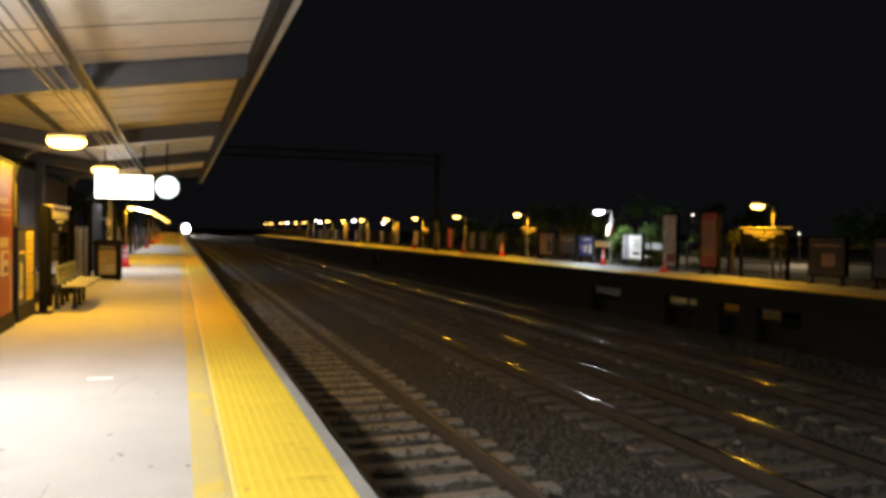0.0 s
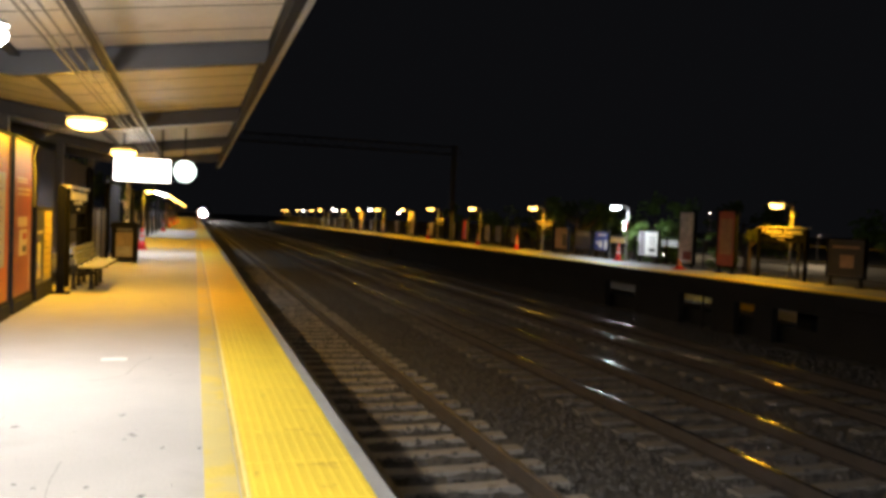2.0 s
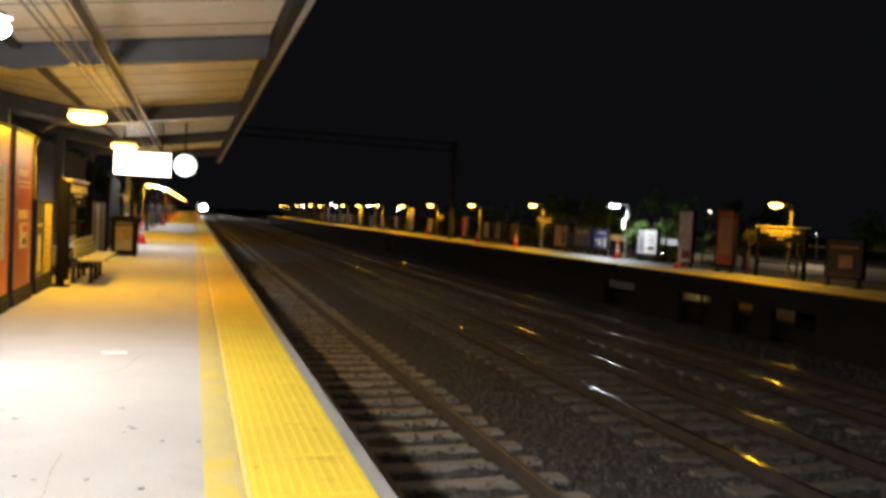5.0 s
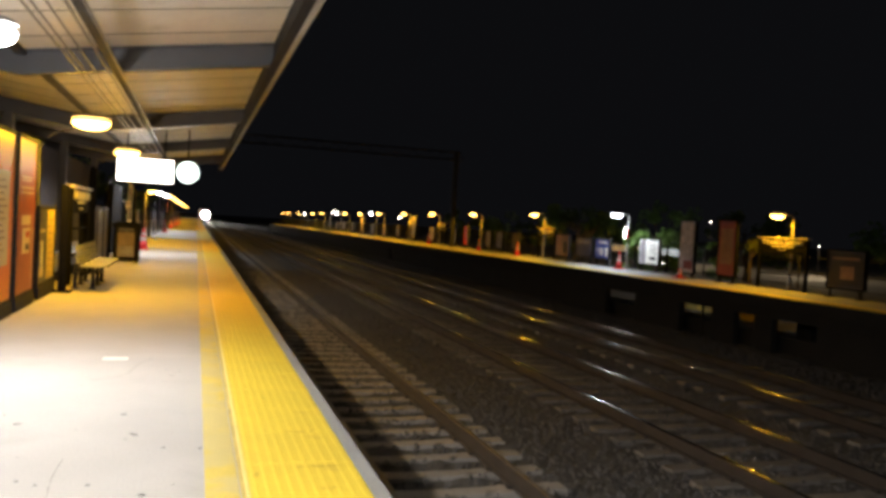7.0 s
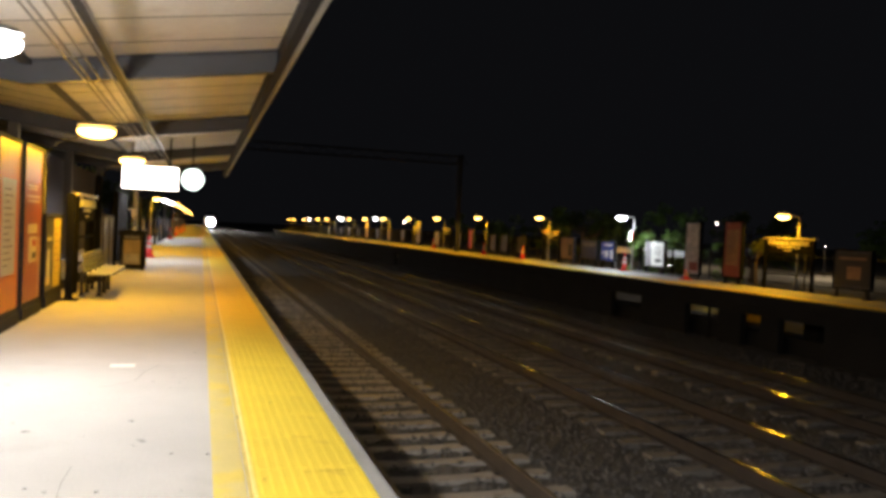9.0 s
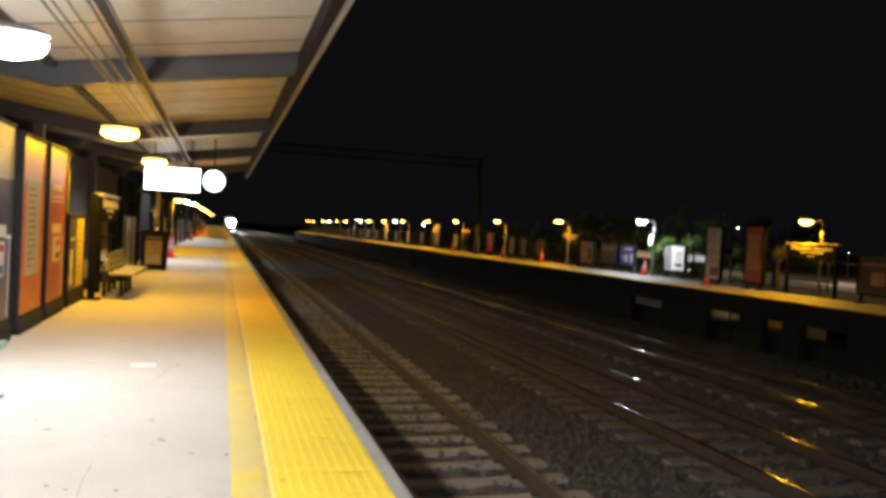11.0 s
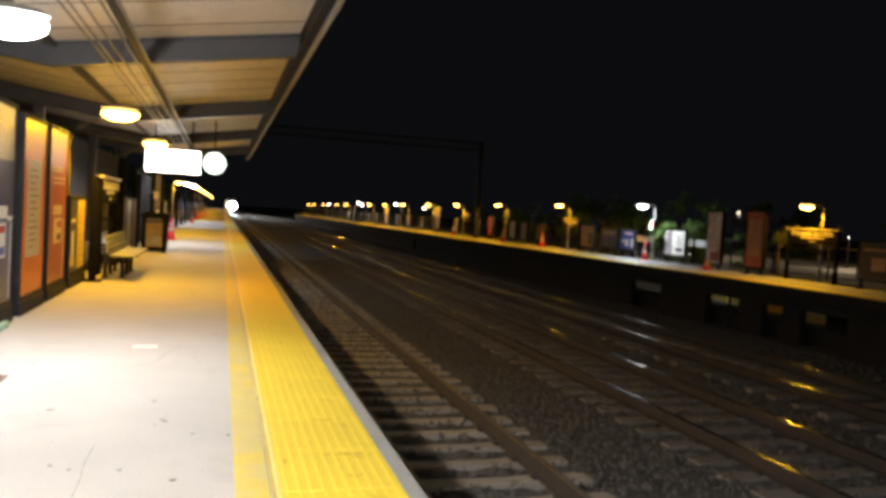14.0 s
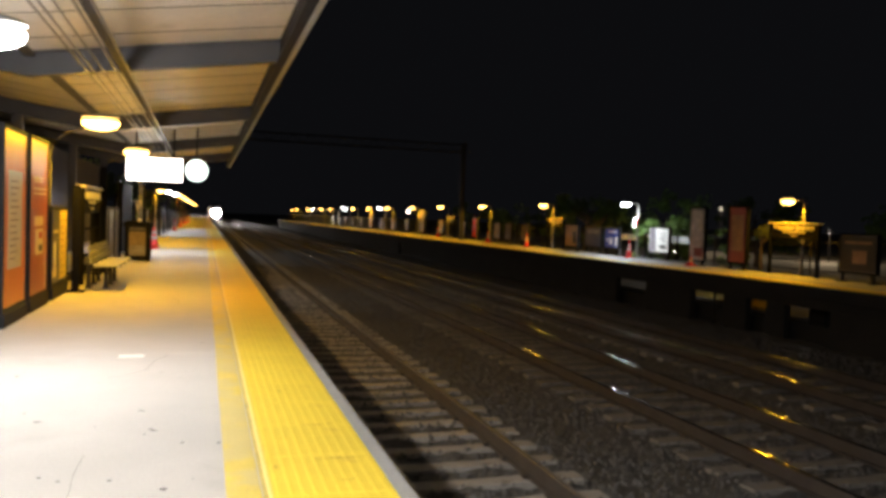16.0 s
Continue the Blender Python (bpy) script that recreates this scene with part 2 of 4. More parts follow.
Y0, Y1 = -12.0, 200.0
plat = thing("platform_near", (0, 0, 0), "pale concrete station platform with yellow edge", "platform", kind="structure")
b = B()
box(b, -6.0, EDGE - 0.35, Y0, Y1, -0.34, -0.045)
part("deck_slab", b, M["old_concrete"], plat)
b = B()
box(b, -5.6, -0.4, Y0, Y1, BED - 0.2, -0.34)
part("foundation_wall", b, M["old_concrete"], plat)
b = B()
box(b, EDGE - 0.094, EDGE, Y0, Y1, -0.3, -0.004, 0.012)
part("nosing", b, M["edge"], plat, "grey concrete nosing")
# walking slabs, with open joints between them
JOINT = 7.42
b = B()
box(b, -6.0, 0.277, -BAY / 2 + 0.004, BAY / 2 - 0.004, -0.045, 0.0, 0.004)
slab_me = mesh_of("slab", b, M["concrete"])
for k in range(-3, 32):
    share("slab", slab_me, plat, (0, JOINT + BAY / 2 + BAY * k, 0))
b = B()
box(b, 0.112, 0.269, Y0, Y1, 0.0005, 0.003)
part("painted_stripe", b, M["paint"], plat, "worn yellow painted stripe")
b = B()
box(b, 0.2775, 0.2985, Y0, Y1, -0.04, 0.0005)
part("sealant_joint", b, M["ochre"], plat, "dirty ochre sealant joint")
# lip paler than the tiles: the lit raised edge is in its colour
b = B()
box(b, 0.299, 0.3172, Y0, Y1, -0.04, 0.0075, 0.003)
part("tile_lip", b, M["lip"], plat, "pale worn lip of the tactile strip, lit edge painted in")
# raised tactile tiles, each with rows of truncated domes
b = B()
T = 0.61
box(b, 0.318, 0.884, 0.0015, T - 0.0015, -0.04, 0.004, 0.0012)
for i in range(10):
    for j in range(16):
        cx, cy = 0.318 + 0.0566 * (i + 0.5), T * (j + 0.5) / 16
        lo = [b.verts.new((cx + 0.0165 * math.cos(a), cy + 0.018 * math.sin(a), 0.004)) for a in (math.pi * q / 3 for q in range(6))]
        hi = [b.verts.new((cx + 0.010 * math.cos(a), cy + 0.015 * math.sin(a), 0.0056)) for a in (math.pi * q / 3 for q in range(6))]
        for q in range(6):
            b.faces.new((lo[q], lo[(q + 1) % 6], hi[(q + 1) % 6], hi[q]))
        b.faces.new(hi)
tac_me = mesh_of("tactile_tile", b, M["tactile"])
b = B()
box(b, 0.318, 0.884, 0.004, T - 0.004, -0.04, 0.006)
plain_me = mesh_of("tactile_tile", b, M["tactile"])
TY = 4.79
for k in range(-27, 265):
    share("tactile_tile", tac_me if k < 60 else plain_me, plat, (0, TY + T * k, 0))
b = B()
box(b, 0.318, 0.884, TY + T * 265, Y1, -0.04, 0.006)
part("tactile_rest", b, M["tactile"], plat, kind="stuff")


def crack(points, width=0.0028):
    b = B()
    pts = [Vector((x, y, 0.0012)) for x, y in points]
    left, right = [], []
    for i, p in enumerate(pts):
        d = (pts[min(i + 1, len(pts) - 1)] - pts[max(i - 1, 0)]).normalized()
        w = width * (0.4 + random.random()) * (0.3 if i in (0, len(pts) - 1) else 1)
        left.append(b.verts.new(p + Vector((-d.y, d.x, 0)) * w))
        right.append(b.verts.new(p - Vector((-d.y, d.x, 0)) * w))
    for i in range(len(pts) - 1):
        b.faces.new((left[i], left[i + 1], right[i + 1], right[i]))
    part("crack", b, M["crack"], plat, "thin dark crack")


def wander(a, b, n, amp):
    """A crack's line from a to b that strays smoothly to either side."""
    out = []
    for i in range(n + 1):
        t = i / n
        out.append(tuple(a[k] + (b[k] - a[k]) * t + 4 * amp * noise.noise(Vector((t * 3.0, a[0] * 7 + k * 5, b[1]))) + amp * noise.noise(Vector((t * 14.0, a[1] * 3, k * 9.0))) for k in (0, 1)))
    return out


crack(wander((-0.31, 7.43), (-0.455, 6.62), 18, 0.010))
crack(wander((-0.455, 6.62), (-0.68, 6.38), 10, 0.008))
crack(wander((-0.59, 4.4), (-0.56, 3.6), 20, 0.008), 0.002)
crack(wander((-1.20, 13.0), (-1.05, 11.9), 14, 0.015), 0.005)
crack(wander((-0.42, 12.3), (-0.35, 11.4), 12, 0.015), 0.005)


def scuff(x0, x1, y, depth, n):
    """A brown scuff: little worn spots strewn along a line across the tiles."""
    b = B()
    for _ in range(n):
        cx, cy = random.uniform(x0, x1), y + random.gauss(0, depth)
        r = random.uniform(0.006, 0.016)
        b.faces.new([b.verts.new((cx + r * random.uniform(0.6, 1.5) * math.cos(q * math.pi / 3), cy + r * random.uniform(0.4, 0.9) * math.sin(q * math.pi / 3), 0.0062 + 0.0003 * random.random())) for q in range(6)])
    part("scuff", b, M["scuff"], plat, "brown scuff on the tactile tiles")


scuff(0.59, 0.79, 4.79, 0.012, 26)
scuff(0.58, 0.85, 4.10, 0.010, 34)
scuff(0.33, 0.37, 4.02, 0.030, 8)
scuff(0.64, 0.72, 3.75, 0.020, 8)

# ---------------------------------------------------------------- the tracks
def rail_outline(c):
    """Foot, web and head of a rail about x = c."""
    h = 0.185
    half = [(0.076, 0.0), (0.076, 0.014), (0.012, 0.034), (0.010, h - 0.048), (0.036, h - 0.036), (0.0365, h - 0.012), (0.033, h - 0.006)]
    return [(c + x, TOR - h + z) for x, z in half] + [(c - x, TOR - h + z) for x, z in reversed(half)]


b = B()
tl, tw = 1.295, 0.135
vs = []
for s, (yy, wtop, zt) in enumerate(((-tl, 0.125, 0.0), (-0.75, 0.125, 0.0), (-0.35, 0.112, -0.012), (0.35, 0.112, -0.012), (0.75, 0.125, 0.0), (tl, 0.125, 0.0))):
    vs.append([b.verts.new((yy, x, z)) for x, z in ((-wtop - 0.02, -0.2), (-wtop, zt - 0.012), (-wtop + 0.012, zt), (wtop - 0.012, zt), (wtop, zt - 0.012), (wtop + 0.02, -0.2))])
for a, c in zip(vs, vs[1:]):
    for k in range(5):
        b.faces.new((a[k], a[k + 1], c[k + 1], c[k]))
b.faces.new(vs[0][::-1])
b.faces.new(vs[-1])
tie_me = mesh_of("tie", b, M["tie"])
dim_tie_me = tie_me.copy()
dim_tie_me.materials[0] = M["dim_tie"]
b = B()
for s in (-1, 1):
    for d in (-0.085, 0.085):
        x = s * GAUGE + d
        box(b, x - 0.035, x + 0.035, -0.05, 0.05, -0.002, 0.035, 0.006)
clip_me = mesh_of("rail_clip", b, M["rust"])
TIE0 = (7.678, 7.52, 7.60)
rng = random.Random(5)
for n, c in enumerate(TRACKS):
    tr = thing("railway_track", (c, 0, 0), "railway track with rusty rails on concrete ties", "track", group="parallel tracks", kind="structure")
    for s in (-1, 1):
        b = prism(B(), rail_outline(s * GAUGE), -15, 420)
        rl = part("rail", b, M["rust"], tr)
        # the crown: a wide shallow arc that rounds off quickly at the gauge corners
        b = B()
        half = [(0.0, 0.0)]
        for k in range(1, 9):
            half.append((0.003 * k, -(0.003 * k) ** 2 / 0.5))
        for slope, step in ((0.14, 0.002), (0.25, 0.002), (0.4, 0.002), (0.6, 0.002), (0.95, 0.0015), (1.6, 0.001)):
            px, pz = half[-1]
            half.append((px + step, pz - slope * step))
        row = []
        for x, z in [(-q, w) for q, w in half[:0:-1]] + half:
            row.append((b.verts.new((s * GAUGE + x, -15, TOR + 0.0012 + z)), b.verts.new((s * GAUGE + x, 420, TOR + 0.0012 + z))))
        for (a, c), (d, e) in zip(row, row[1:]):
            b.faces.new((a, d, e, c))
        part("running_band", b, M["railtop" if n else "dulltop"], rl, "worn crown of the rail head", True)
    last = int((110 if n == 0 else 70) / 0.61)
    for k in range(-36, last):
        y = TIE0[n] + 0.61 * k + rng.uniform(-0.02, 0.02)
        share("tie", tie_me if n == 0 else dim_tie_me, tr, (rng.uniform(-0.02, 0.02), y, TOR - 0.19 + rng.uniform(-0.012, 0.004)), rng.uniform(-0.012, 0.012))
        if k < 50:
            share("rail_clip", clip_me, tr, (0, y, TOR - 0.188))
    verts, faces = [], []
    for k in range(last, 560):
        y = TIE0[n] + 0.61 * k
        i = len(verts)
        verts += [(-1.295, y - 0.12, TOR - 0.195), (1.295, y - 0.12, TOR - 0.195), (1.295, y + 0.12, TOR - 0.195), (-1.295, y + 0.12, TOR - 0.195)]
        verts += [(x, yy, TOR - 0.26) for x, yy, z in verts[i:i + 4]]
        faces += [(i, i + 1, i + 2, i + 3), (i, i + 4, i + 5, i + 1), (i + 2, i + 6, i + 7, i + 3), (i + 1, i + 5, i + 6, i + 2), (i, i + 3, i + 7, i + 4)]
    me = bpy.data.meshes.new("far_ties")
    me.from_pydata(verts, [], faces)
    me.materials.append(M["tie" if n == 0 else "dim_tie"])
    ob = new("far_ties", me)
    ob.parent = tr
    tagged(ob, kind="stuff")

# ballast: an uneven bed and loose stones on it
nx, ny = 90, 330
xs = np.linspace(-0.4, FAR + 0.6, nx)
ys = np.concatenate([np.linspace(-12, 40, 230), np.linspace(41, 420, 100)])
X, Y = np.meshgrid(xs, ys)
rs = np.random.RandomState(3)
Zb = BED + 0.02 * rs.randn(*X.shape)
for c0, c1 in zip(TRACKS, TRACKS[1:]):
    Zb -= 0.07 * np.exp(-((X - (c0 + c1) / 2) / 0.45) ** 2)
verts = np.stack([X, Y, Zb], -1).reshape(-1, 3)
idx = np.arange(nx * ny).reshape(ny, nx)
faces = np.stack([idx[:-1, :-1], idx[:-1, 1:], idx[1:, 1:], idx[1:, :-1]], -1).reshape(-1, 4)
me = bpy.data.meshes.new("ballast_bed")
me.from_pydata(verts.tolist(), [], faces.tolist())
me.materials.append(M["bed"])
tagged(new("ballast_bed", me), "dark crushed-stone ballast under the tracks", "ballast", kind="structure")

ico = bmesh.new()
bmesh.ops.create_icosphere(ico, subdivisions=1, radius=1.0)
iv = np.array([v.co[:] for v in ico.verts])
iface = np.array([[v.index for v in f.verts] for f in ico.faces])
ico.free()
N = 56000
ry = -3.0 + 46.0 * rs.rand(N) ** 1.35
rx = 0.9 + (FAR - 1.0) * rs.rand(N)
keep = np.ones(N, bool)
lift = np.zeros(N)
for n, c in enumerate(TRACKS):
    phase = np.abs((ry - TIE0[n] + 0.305) % 0.61 - 0.305)
    keep &= ~((np.abs(rx - c) < 1.27) & (phase < 0.09 + 0.06 * rs.rand(N)) & (rs.rand(N) < 0.975))
    lift += 0.022 * ((np.abs(rx - c) < 1.25) & (phase < 0.16))
    keep &= ~(np.abs(np.abs(rx - c) - GAUGE) < 0.09)
rx, ry, lift = rx[keep], ry[keep], lift[keep]
N = len(rx)
size = 0.012 + 0.018 * rs.rand(N)
sx = size[:, None] * (0.75 + 0.6 * rs.rand(N, 3))
ang = rs.rand(N) * 6.28
V = iv[None] * (0.8 + 0.45 * rs.rand(N, len(iv), 1)) * sx[:, None]
ca, sa = np.cos(ang)[:, None], np.sin(ang)[:, None]
V = np.stack([V[..., 0] * ca - V[..., 1] * sa, V[..., 0] * sa + V[..., 1] * ca, V[..., 2]], -1)
dip = np.zeros(N)
for c0, c1 in zip(TRACKS, TRACKS[1:]):
    dip -= 0.07 * np.exp(-((rx - (c0 + c1) / 2) / 0.45) ** 2)
V += np.stack([rx, ry, BED + dip + lift + 0.012 + 0.025 * rs.rand(N)], -1)[:, None]
Fs = (iface[None] + (np.arange(N) * len(iv))[:, None, None]).reshape(-1, 3)
me = bpy.data.meshes.new("ballast_stones")
me.from_pydata(V.reshape(-1, 3).tolist(), [], Fs.tolist())
me.materials.append(M["ballast"])
tagged(new("ballast_stones", me), "loose grey crushed stones between the ties", "ballast", kind="stuff")


# ---------------------------------------------------------------- canopy over the near platform
canopy = thing("platform_canopy", (0, 0, 0), "white steel platform canopy on grey beams", "canopy", kind="structure")
VAL = -2.1
SLOPE = 0.15


def zdeck(x):
    return 3.63 - SLOPE * (0.98 - x) if x > VAL else 3.63 - SLOPE * (0.98 - VAL) + SLOPE * (VAL - x)


BEAMS = [10.74 + 6.92 * k for k in range(-2, 4)]
CY0, CY1 = 8.80 - 1.15 * 16, 36.0
# deck panels, laid across, with a dark joint between neighbours
PW = 1.15
y = CY0
deck_mesh = {}
for side, xa, xb in ((0, VAL, 0.93), (1, -6.2, VAL)):
    b = B()
    prism(b, [(xa, zdeck(xa) + 0.002), (xb, zdeck(xb) + 0.002), (xb, zdeck(xb) + 0.05), (xa, zdeck(xa) + 0.05)], 0.011, PW - 0.011)
    deck_mesh[side] = mesh_of("deck_panel", b, M["deck"])
seam_mesh = {}
for side, xa, xb in ((0, VAL, 0.89), (1, -6.2, VAL)):
    b = B()
    prism(b, [(xa, zdeck(xa) - 0.002), (xb, zdeck(xb) - 0.002), (xb, zdeck(xb) + 0.03), (xa, zdeck(xa) + 0.03)], -0.0105, 0.0105)
    seam_mesh[side] = mesh_of("deck_seam", b, M["dark"])
while y < CY1 - 0.5:
    for side in (0, 1):
        share("deck_panel", deck_mesh[side], canopy, (0, y, 0))
        share("deck_seam", seam_mesh[side], canopy, (0, y, 0))
    y += PW
for xa, xb in ((VAL, 0.98), (-6.2, VAL)):
    b = B()
    prism(b, [(xa, zdeck(xa) + 0.054), (xb, zdeck(xb) + 0.054), (xb, zdeck(xb) + 0.12), (xa, zdeck(xa) + 0.12)], CY0, y)
    part("roof_sheet", b, M["black"], canopy)
CY1 = y
for yb in BEAMS:
    for xa, xb in ((VAL, 0.93), (-6.0, VAL)):
        b = B()
        # an I-beam: bottom flange, web, top flange
        prism(b, [(xa, zdeck(xa) - 0.30), (xb, zdeck(xb) - 0.30), (xb, zdeck(xb) - 0.282), (xa, zdeck(xa) - 0.282)], yb - 0.08, yb + 0.08)
        prism(b, [(xa, zdeck(xa) - 0.285), (xb, zdeck(xb) - 0.285), (xb, zdeck(xb) - 0.015), (xa, zdeck(xa) - 0.015)], yb - 0.012, yb + 0.012)
        prism(b, [(xa, zdeck(xa) - 0.018), (xb, zdeck(xb) - 0.018), (xb, zdeck(xb)), (xa, zdeck(xa))], yb - 0.08, yb + 0.08)
        part("beam", b, M["beam"], canopy, "grey painted steel beam")
b = B()
prism(b, [(0.90, 3.34), (0.93, 3.34), (0.93, 3.66), (0.90, 3.66)], CY0, CY1)
box(b, 0.86, 0.97, CY0, CY1, 3.30, 3.325)
part("edge_beam", b, M["dark"], canopy)
b = B()
box(b, 0.975, 1.02, CY0, CY1, 3.33, 3.74, 0.006)
part("fascia", b, M["beam"], canopy)
b = B()
box(b, 0.98, 1.035, CY0, CY1, 3.285, 3.325, 0.006)
part("gutter_lip", b, M["fascia"], canopy, "pale metal gutter lip")
b = B()
box(b, VAL - 0.06, VAL + 0.06, CY0, CY1, zdeck(VAL) - 0.06, zdeck(VAL) - 0.006, 0.01)
part("valley_gutter", b, M["beam"], canopy)
for yb in BEAMS:
    b = B()
    box(b, -3.75, -3.55, yb - 0.1, yb + 0.1, 0.0, zdeck(-3.65) - 0.305, 0.01)
    box(b, -3.85, -3.45, yb - 0.2, yb + 0.2, 0.0, 0.03)
    part("column", b, M["beam"], canopy)
for x, dz, r in ((-0.95, 0.03, 0.016), (-1.09, 0.03, 0.016), (-1.24, 0.02, 0.012), (-1.35, 0.02, 0.012), (-1.42, 0.02, 0.012)):
    b = B()
    z = zdeck(x) - 0.30 - dz
    tube(b, [(x, CY0, z), (x, CY1, z)], r, 8)
    part("conduit", b, M["conduit"], canopy, "thin galvanised conduit")
b = B()
box(b, -1.062, -0.978, CY0, CY1, zdeck(-1.0) - 0.322, zdeck(-1.0) - 0.302, 0.004)
part("cable_tray", b, M["dark"], canopy)


# ---------------------------------------------------------------- lamps
LIGHTS = {}


def lamp_data(kind, power, shape, blend=0.12):
    """Lamp data shared by alike fixtures; a "SPOT" is a half globe of light below the fixture."""
    key = (kind, power, shape, blend)
    if key not in LIGHTS:
        d = bpy.data.lights.new("lamp_light", shape)
        d.energy, d.color, d.shadow_soft_size = power, LAMP_C[kind], 0.11
        if shape == "SPOT":
            d.spot_size, d.spot_blend = math.pi, blend
        LIGHTS[key] = d
    return LIGHTS[key]


def platform_lamp(x, y, reach, z, kind, label, power=None, up=0.0, low=0.26, bend=0.24, group="platform lamps", blend=0.45, size=1.0):
    """A gooseneck lamp: a pole at x, y, an arm that reaches over, and a flat head with a drop lens. up: the share of its light that goes all round, not only down. size: of the head."""
    th = thing("platform_lamp", (x, y, 0), label, "lamp", group)
    s = 1 if reach > 0 else -1
    tz = z - low
    b = B()
    tube(b, [(0, 0, 0), (0, 0, 0.02)], 0.11, 14)
    tube(b, [(0, 0, 0.02), (0, 0, 0.35)], [0.075, 0.055], 14)
    part("base", b, M["pole"], th, smooth=False)
    b = B()
    tube(b, [(0, 0, 0.3), (0, 0, tz - bend - 0.08)], [0.045, 0.034], 12, False)
    metal = M["pole" if low < 0.1 else "beam" if y < 28 else "black"]
    part("pole", b, metal, th, smooth=True)
    b = B()
    arc = [(0, 0, tz - bend - 0.1)]
    for q in range(8):
        a = math.pi / 2 * q / 7
        arc.append((s * bend * (1 - math.cos(a)), 0, tz - bend + bend * math.sin(a)))
    arc.append((reach - s * 0.2, 0, z + 0.05 if low < 0.1 else z - 0.05))
    tube(b, arc, [0.03] + [0.013 if low > 0.1 else 0.024] * 9, 10)
    part("arm", b, metal, th, smooth=True)
    b = B()
    r = bmesh.ops.create_uvsphere(b, u_segments=20, v_segments=10, radius=1.0)
    bmesh.ops.scale(b, vec=(0.27 * size, 0.155 * size, 0.07 * size), verts=r["verts"])
    bmesh.ops.delete(b, geom=[v for v in b.verts if v.co.z < -0.001], context="VERTS")
    bmesh.ops.translate(b, vec=(reach, 0, z + 0.072 * size), verts=list(b.verts))
    hd = part("head", b, M["housing"], th, smooth=True)
    b = B()
    r = bmesh.ops.create_uvsphere(b, u_segments=20, v_segments=10, radius=1.0)
    bmesh.ops.scale(b, vec=(0.262 * size, 0.148 * size, 0.105 * size if size > 0.8 else 0.14 * size), verts=r["verts"])
    bmesh.ops.delete(b, geom=[v for v in b.verts if v.co.z > 0.045 * size], context="VERTS")
    bmesh.ops.translate(b, vec=(reach, 0, z - 0.002), verts=list(b.verts))
    part("lens", b, G[kind], hd, "glowing drop lens", True)
    p = power or LAMP_W[kind]
    for share_, shape in ((1 - up, "SPOT"), (up, "POINT")):
        if share_ > 0:
            li = new("lamp_light", lamp_data(kind, round(p * share_, 1), shape, blend))
            li.parent, li.location = th, (reach, 0, z - 0.175)
    return th


SO = "pale gooseneck platform lamp glowing orange"
WH = "pale gooseneck platform lamp glowing white"
platform_lamp(-2.18, 6.2, 0.68, 2.48, "white", WH, 215.0, up=0.46, low=0.28, blend=1.0)
platform_lamp(-2.18, 0.0, 0.68, 2.48, "white", WH, 1320.0, up=0.2, low=0.28, blend=1.0)
platform_lamp(-2.18, 12.5, 0.68, 2.53, "sodium", SO, 240.0, up=0.08, low=0.12, bend=0.42)
platform_lamp(-2.18, 18.75, 0.68, 2.55, "sodium", SO, 130.0, up=0.16, low=0.12, bend=0.42)
platform_lamp(-2.43, 25.0, 0.93, 2.55, "white", WH, 190.0, low=0.28)
platform_lamp(-2.18, 31.25, 0.68, 2.55, "sodium", SO, 220.0, low=0.28)
platform_lamp(-2.6, 37.0, 0.7, 2.13, "sodium", SO, 120.0, low=0.28, size=0.6)
platform_lamp(-2.6, 45.0, 0.7, 2.27, "white", WH, 150.0, low=0.28, size=0.6)
platform_lamp(-2.6, 54.4, 0.7, 2.34, "white", WH, 240.0, low=0.28, size=0.7)
for y in (64.0, 75.8, 88.0, 100.0, 114.0, 130.0, 150.0, 175.0):
    platform_lamp(-2.6, y, 0.7, 2.45, "sodium", SO, 190.0, size=0.7)
for y, k in ((19.35, 0), (28.75, 1), (37.0, 0), (46.3, 0), (55.3, 0), (63.6, 0), (73.0, 0), (76.4, 1), (82.0, 0), (91.0, 0), (96.2, 1), (108.6, 0), (117.5, 0), (126.6, 2), (134.0, 0), (149.5, 0), (158.0, 0)):
    watts = (155.0 if y < 60 else 215.0, 185.0 if y < 60 else 14.0, 16.0)[k]
    platform_lamp(17.2, y, -0.6, 2.2, ("sodium", "cool", "white")[k], (SO, WH, WH)[k], watts, low=-0.04, bend=0.1, group="far platform lamps", blend=0.12, size=0.86 if y < 60 else 0.72, up=0.3 if k == 1 and y < 60 else 0.0)

# ---------------------------------------------------------------- far platform
fp = thing("platform_far", (0, 0, 0), "raised concrete platform on piers across the tracks", "platform", kind="structure")
FY0, FY1 = -10.0, 160.0
b = B()
box(b, FAR + 0.72, 16.86, FY0, FY1, -0.30, 0.0, 0.006)
part("deck_slab", b, M["concrete"], fp)
b = B()
box(b, 16.863, 18.2, FY0, FY1, -0.30, -0.001, 0.006)
part("rear_strip", b, M["asphalt"], fp, "dark asphalt strip along the platform's back")
# edge slab, nosing, girder and piers carry that painted-in shade
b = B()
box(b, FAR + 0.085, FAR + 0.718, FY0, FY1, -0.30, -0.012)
part("edge_slab", b, M["near_black"], fp)
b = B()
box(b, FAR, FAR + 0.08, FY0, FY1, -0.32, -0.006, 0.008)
part("nosing", b, M["near_black"], fp)
b = B()
box(b, FAR + 0.083, FAR + 0.715, 0.006, 1.22 - 0.006, -0.012, 0.006, 0.003)
ft_me = mesh_of("tactile_tile", b, M["tactile"])
for k in range(0, 120):
    share("tactile_tile", ft_me, fp, (0, 8.0 + 1.22 * k, 0))
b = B()
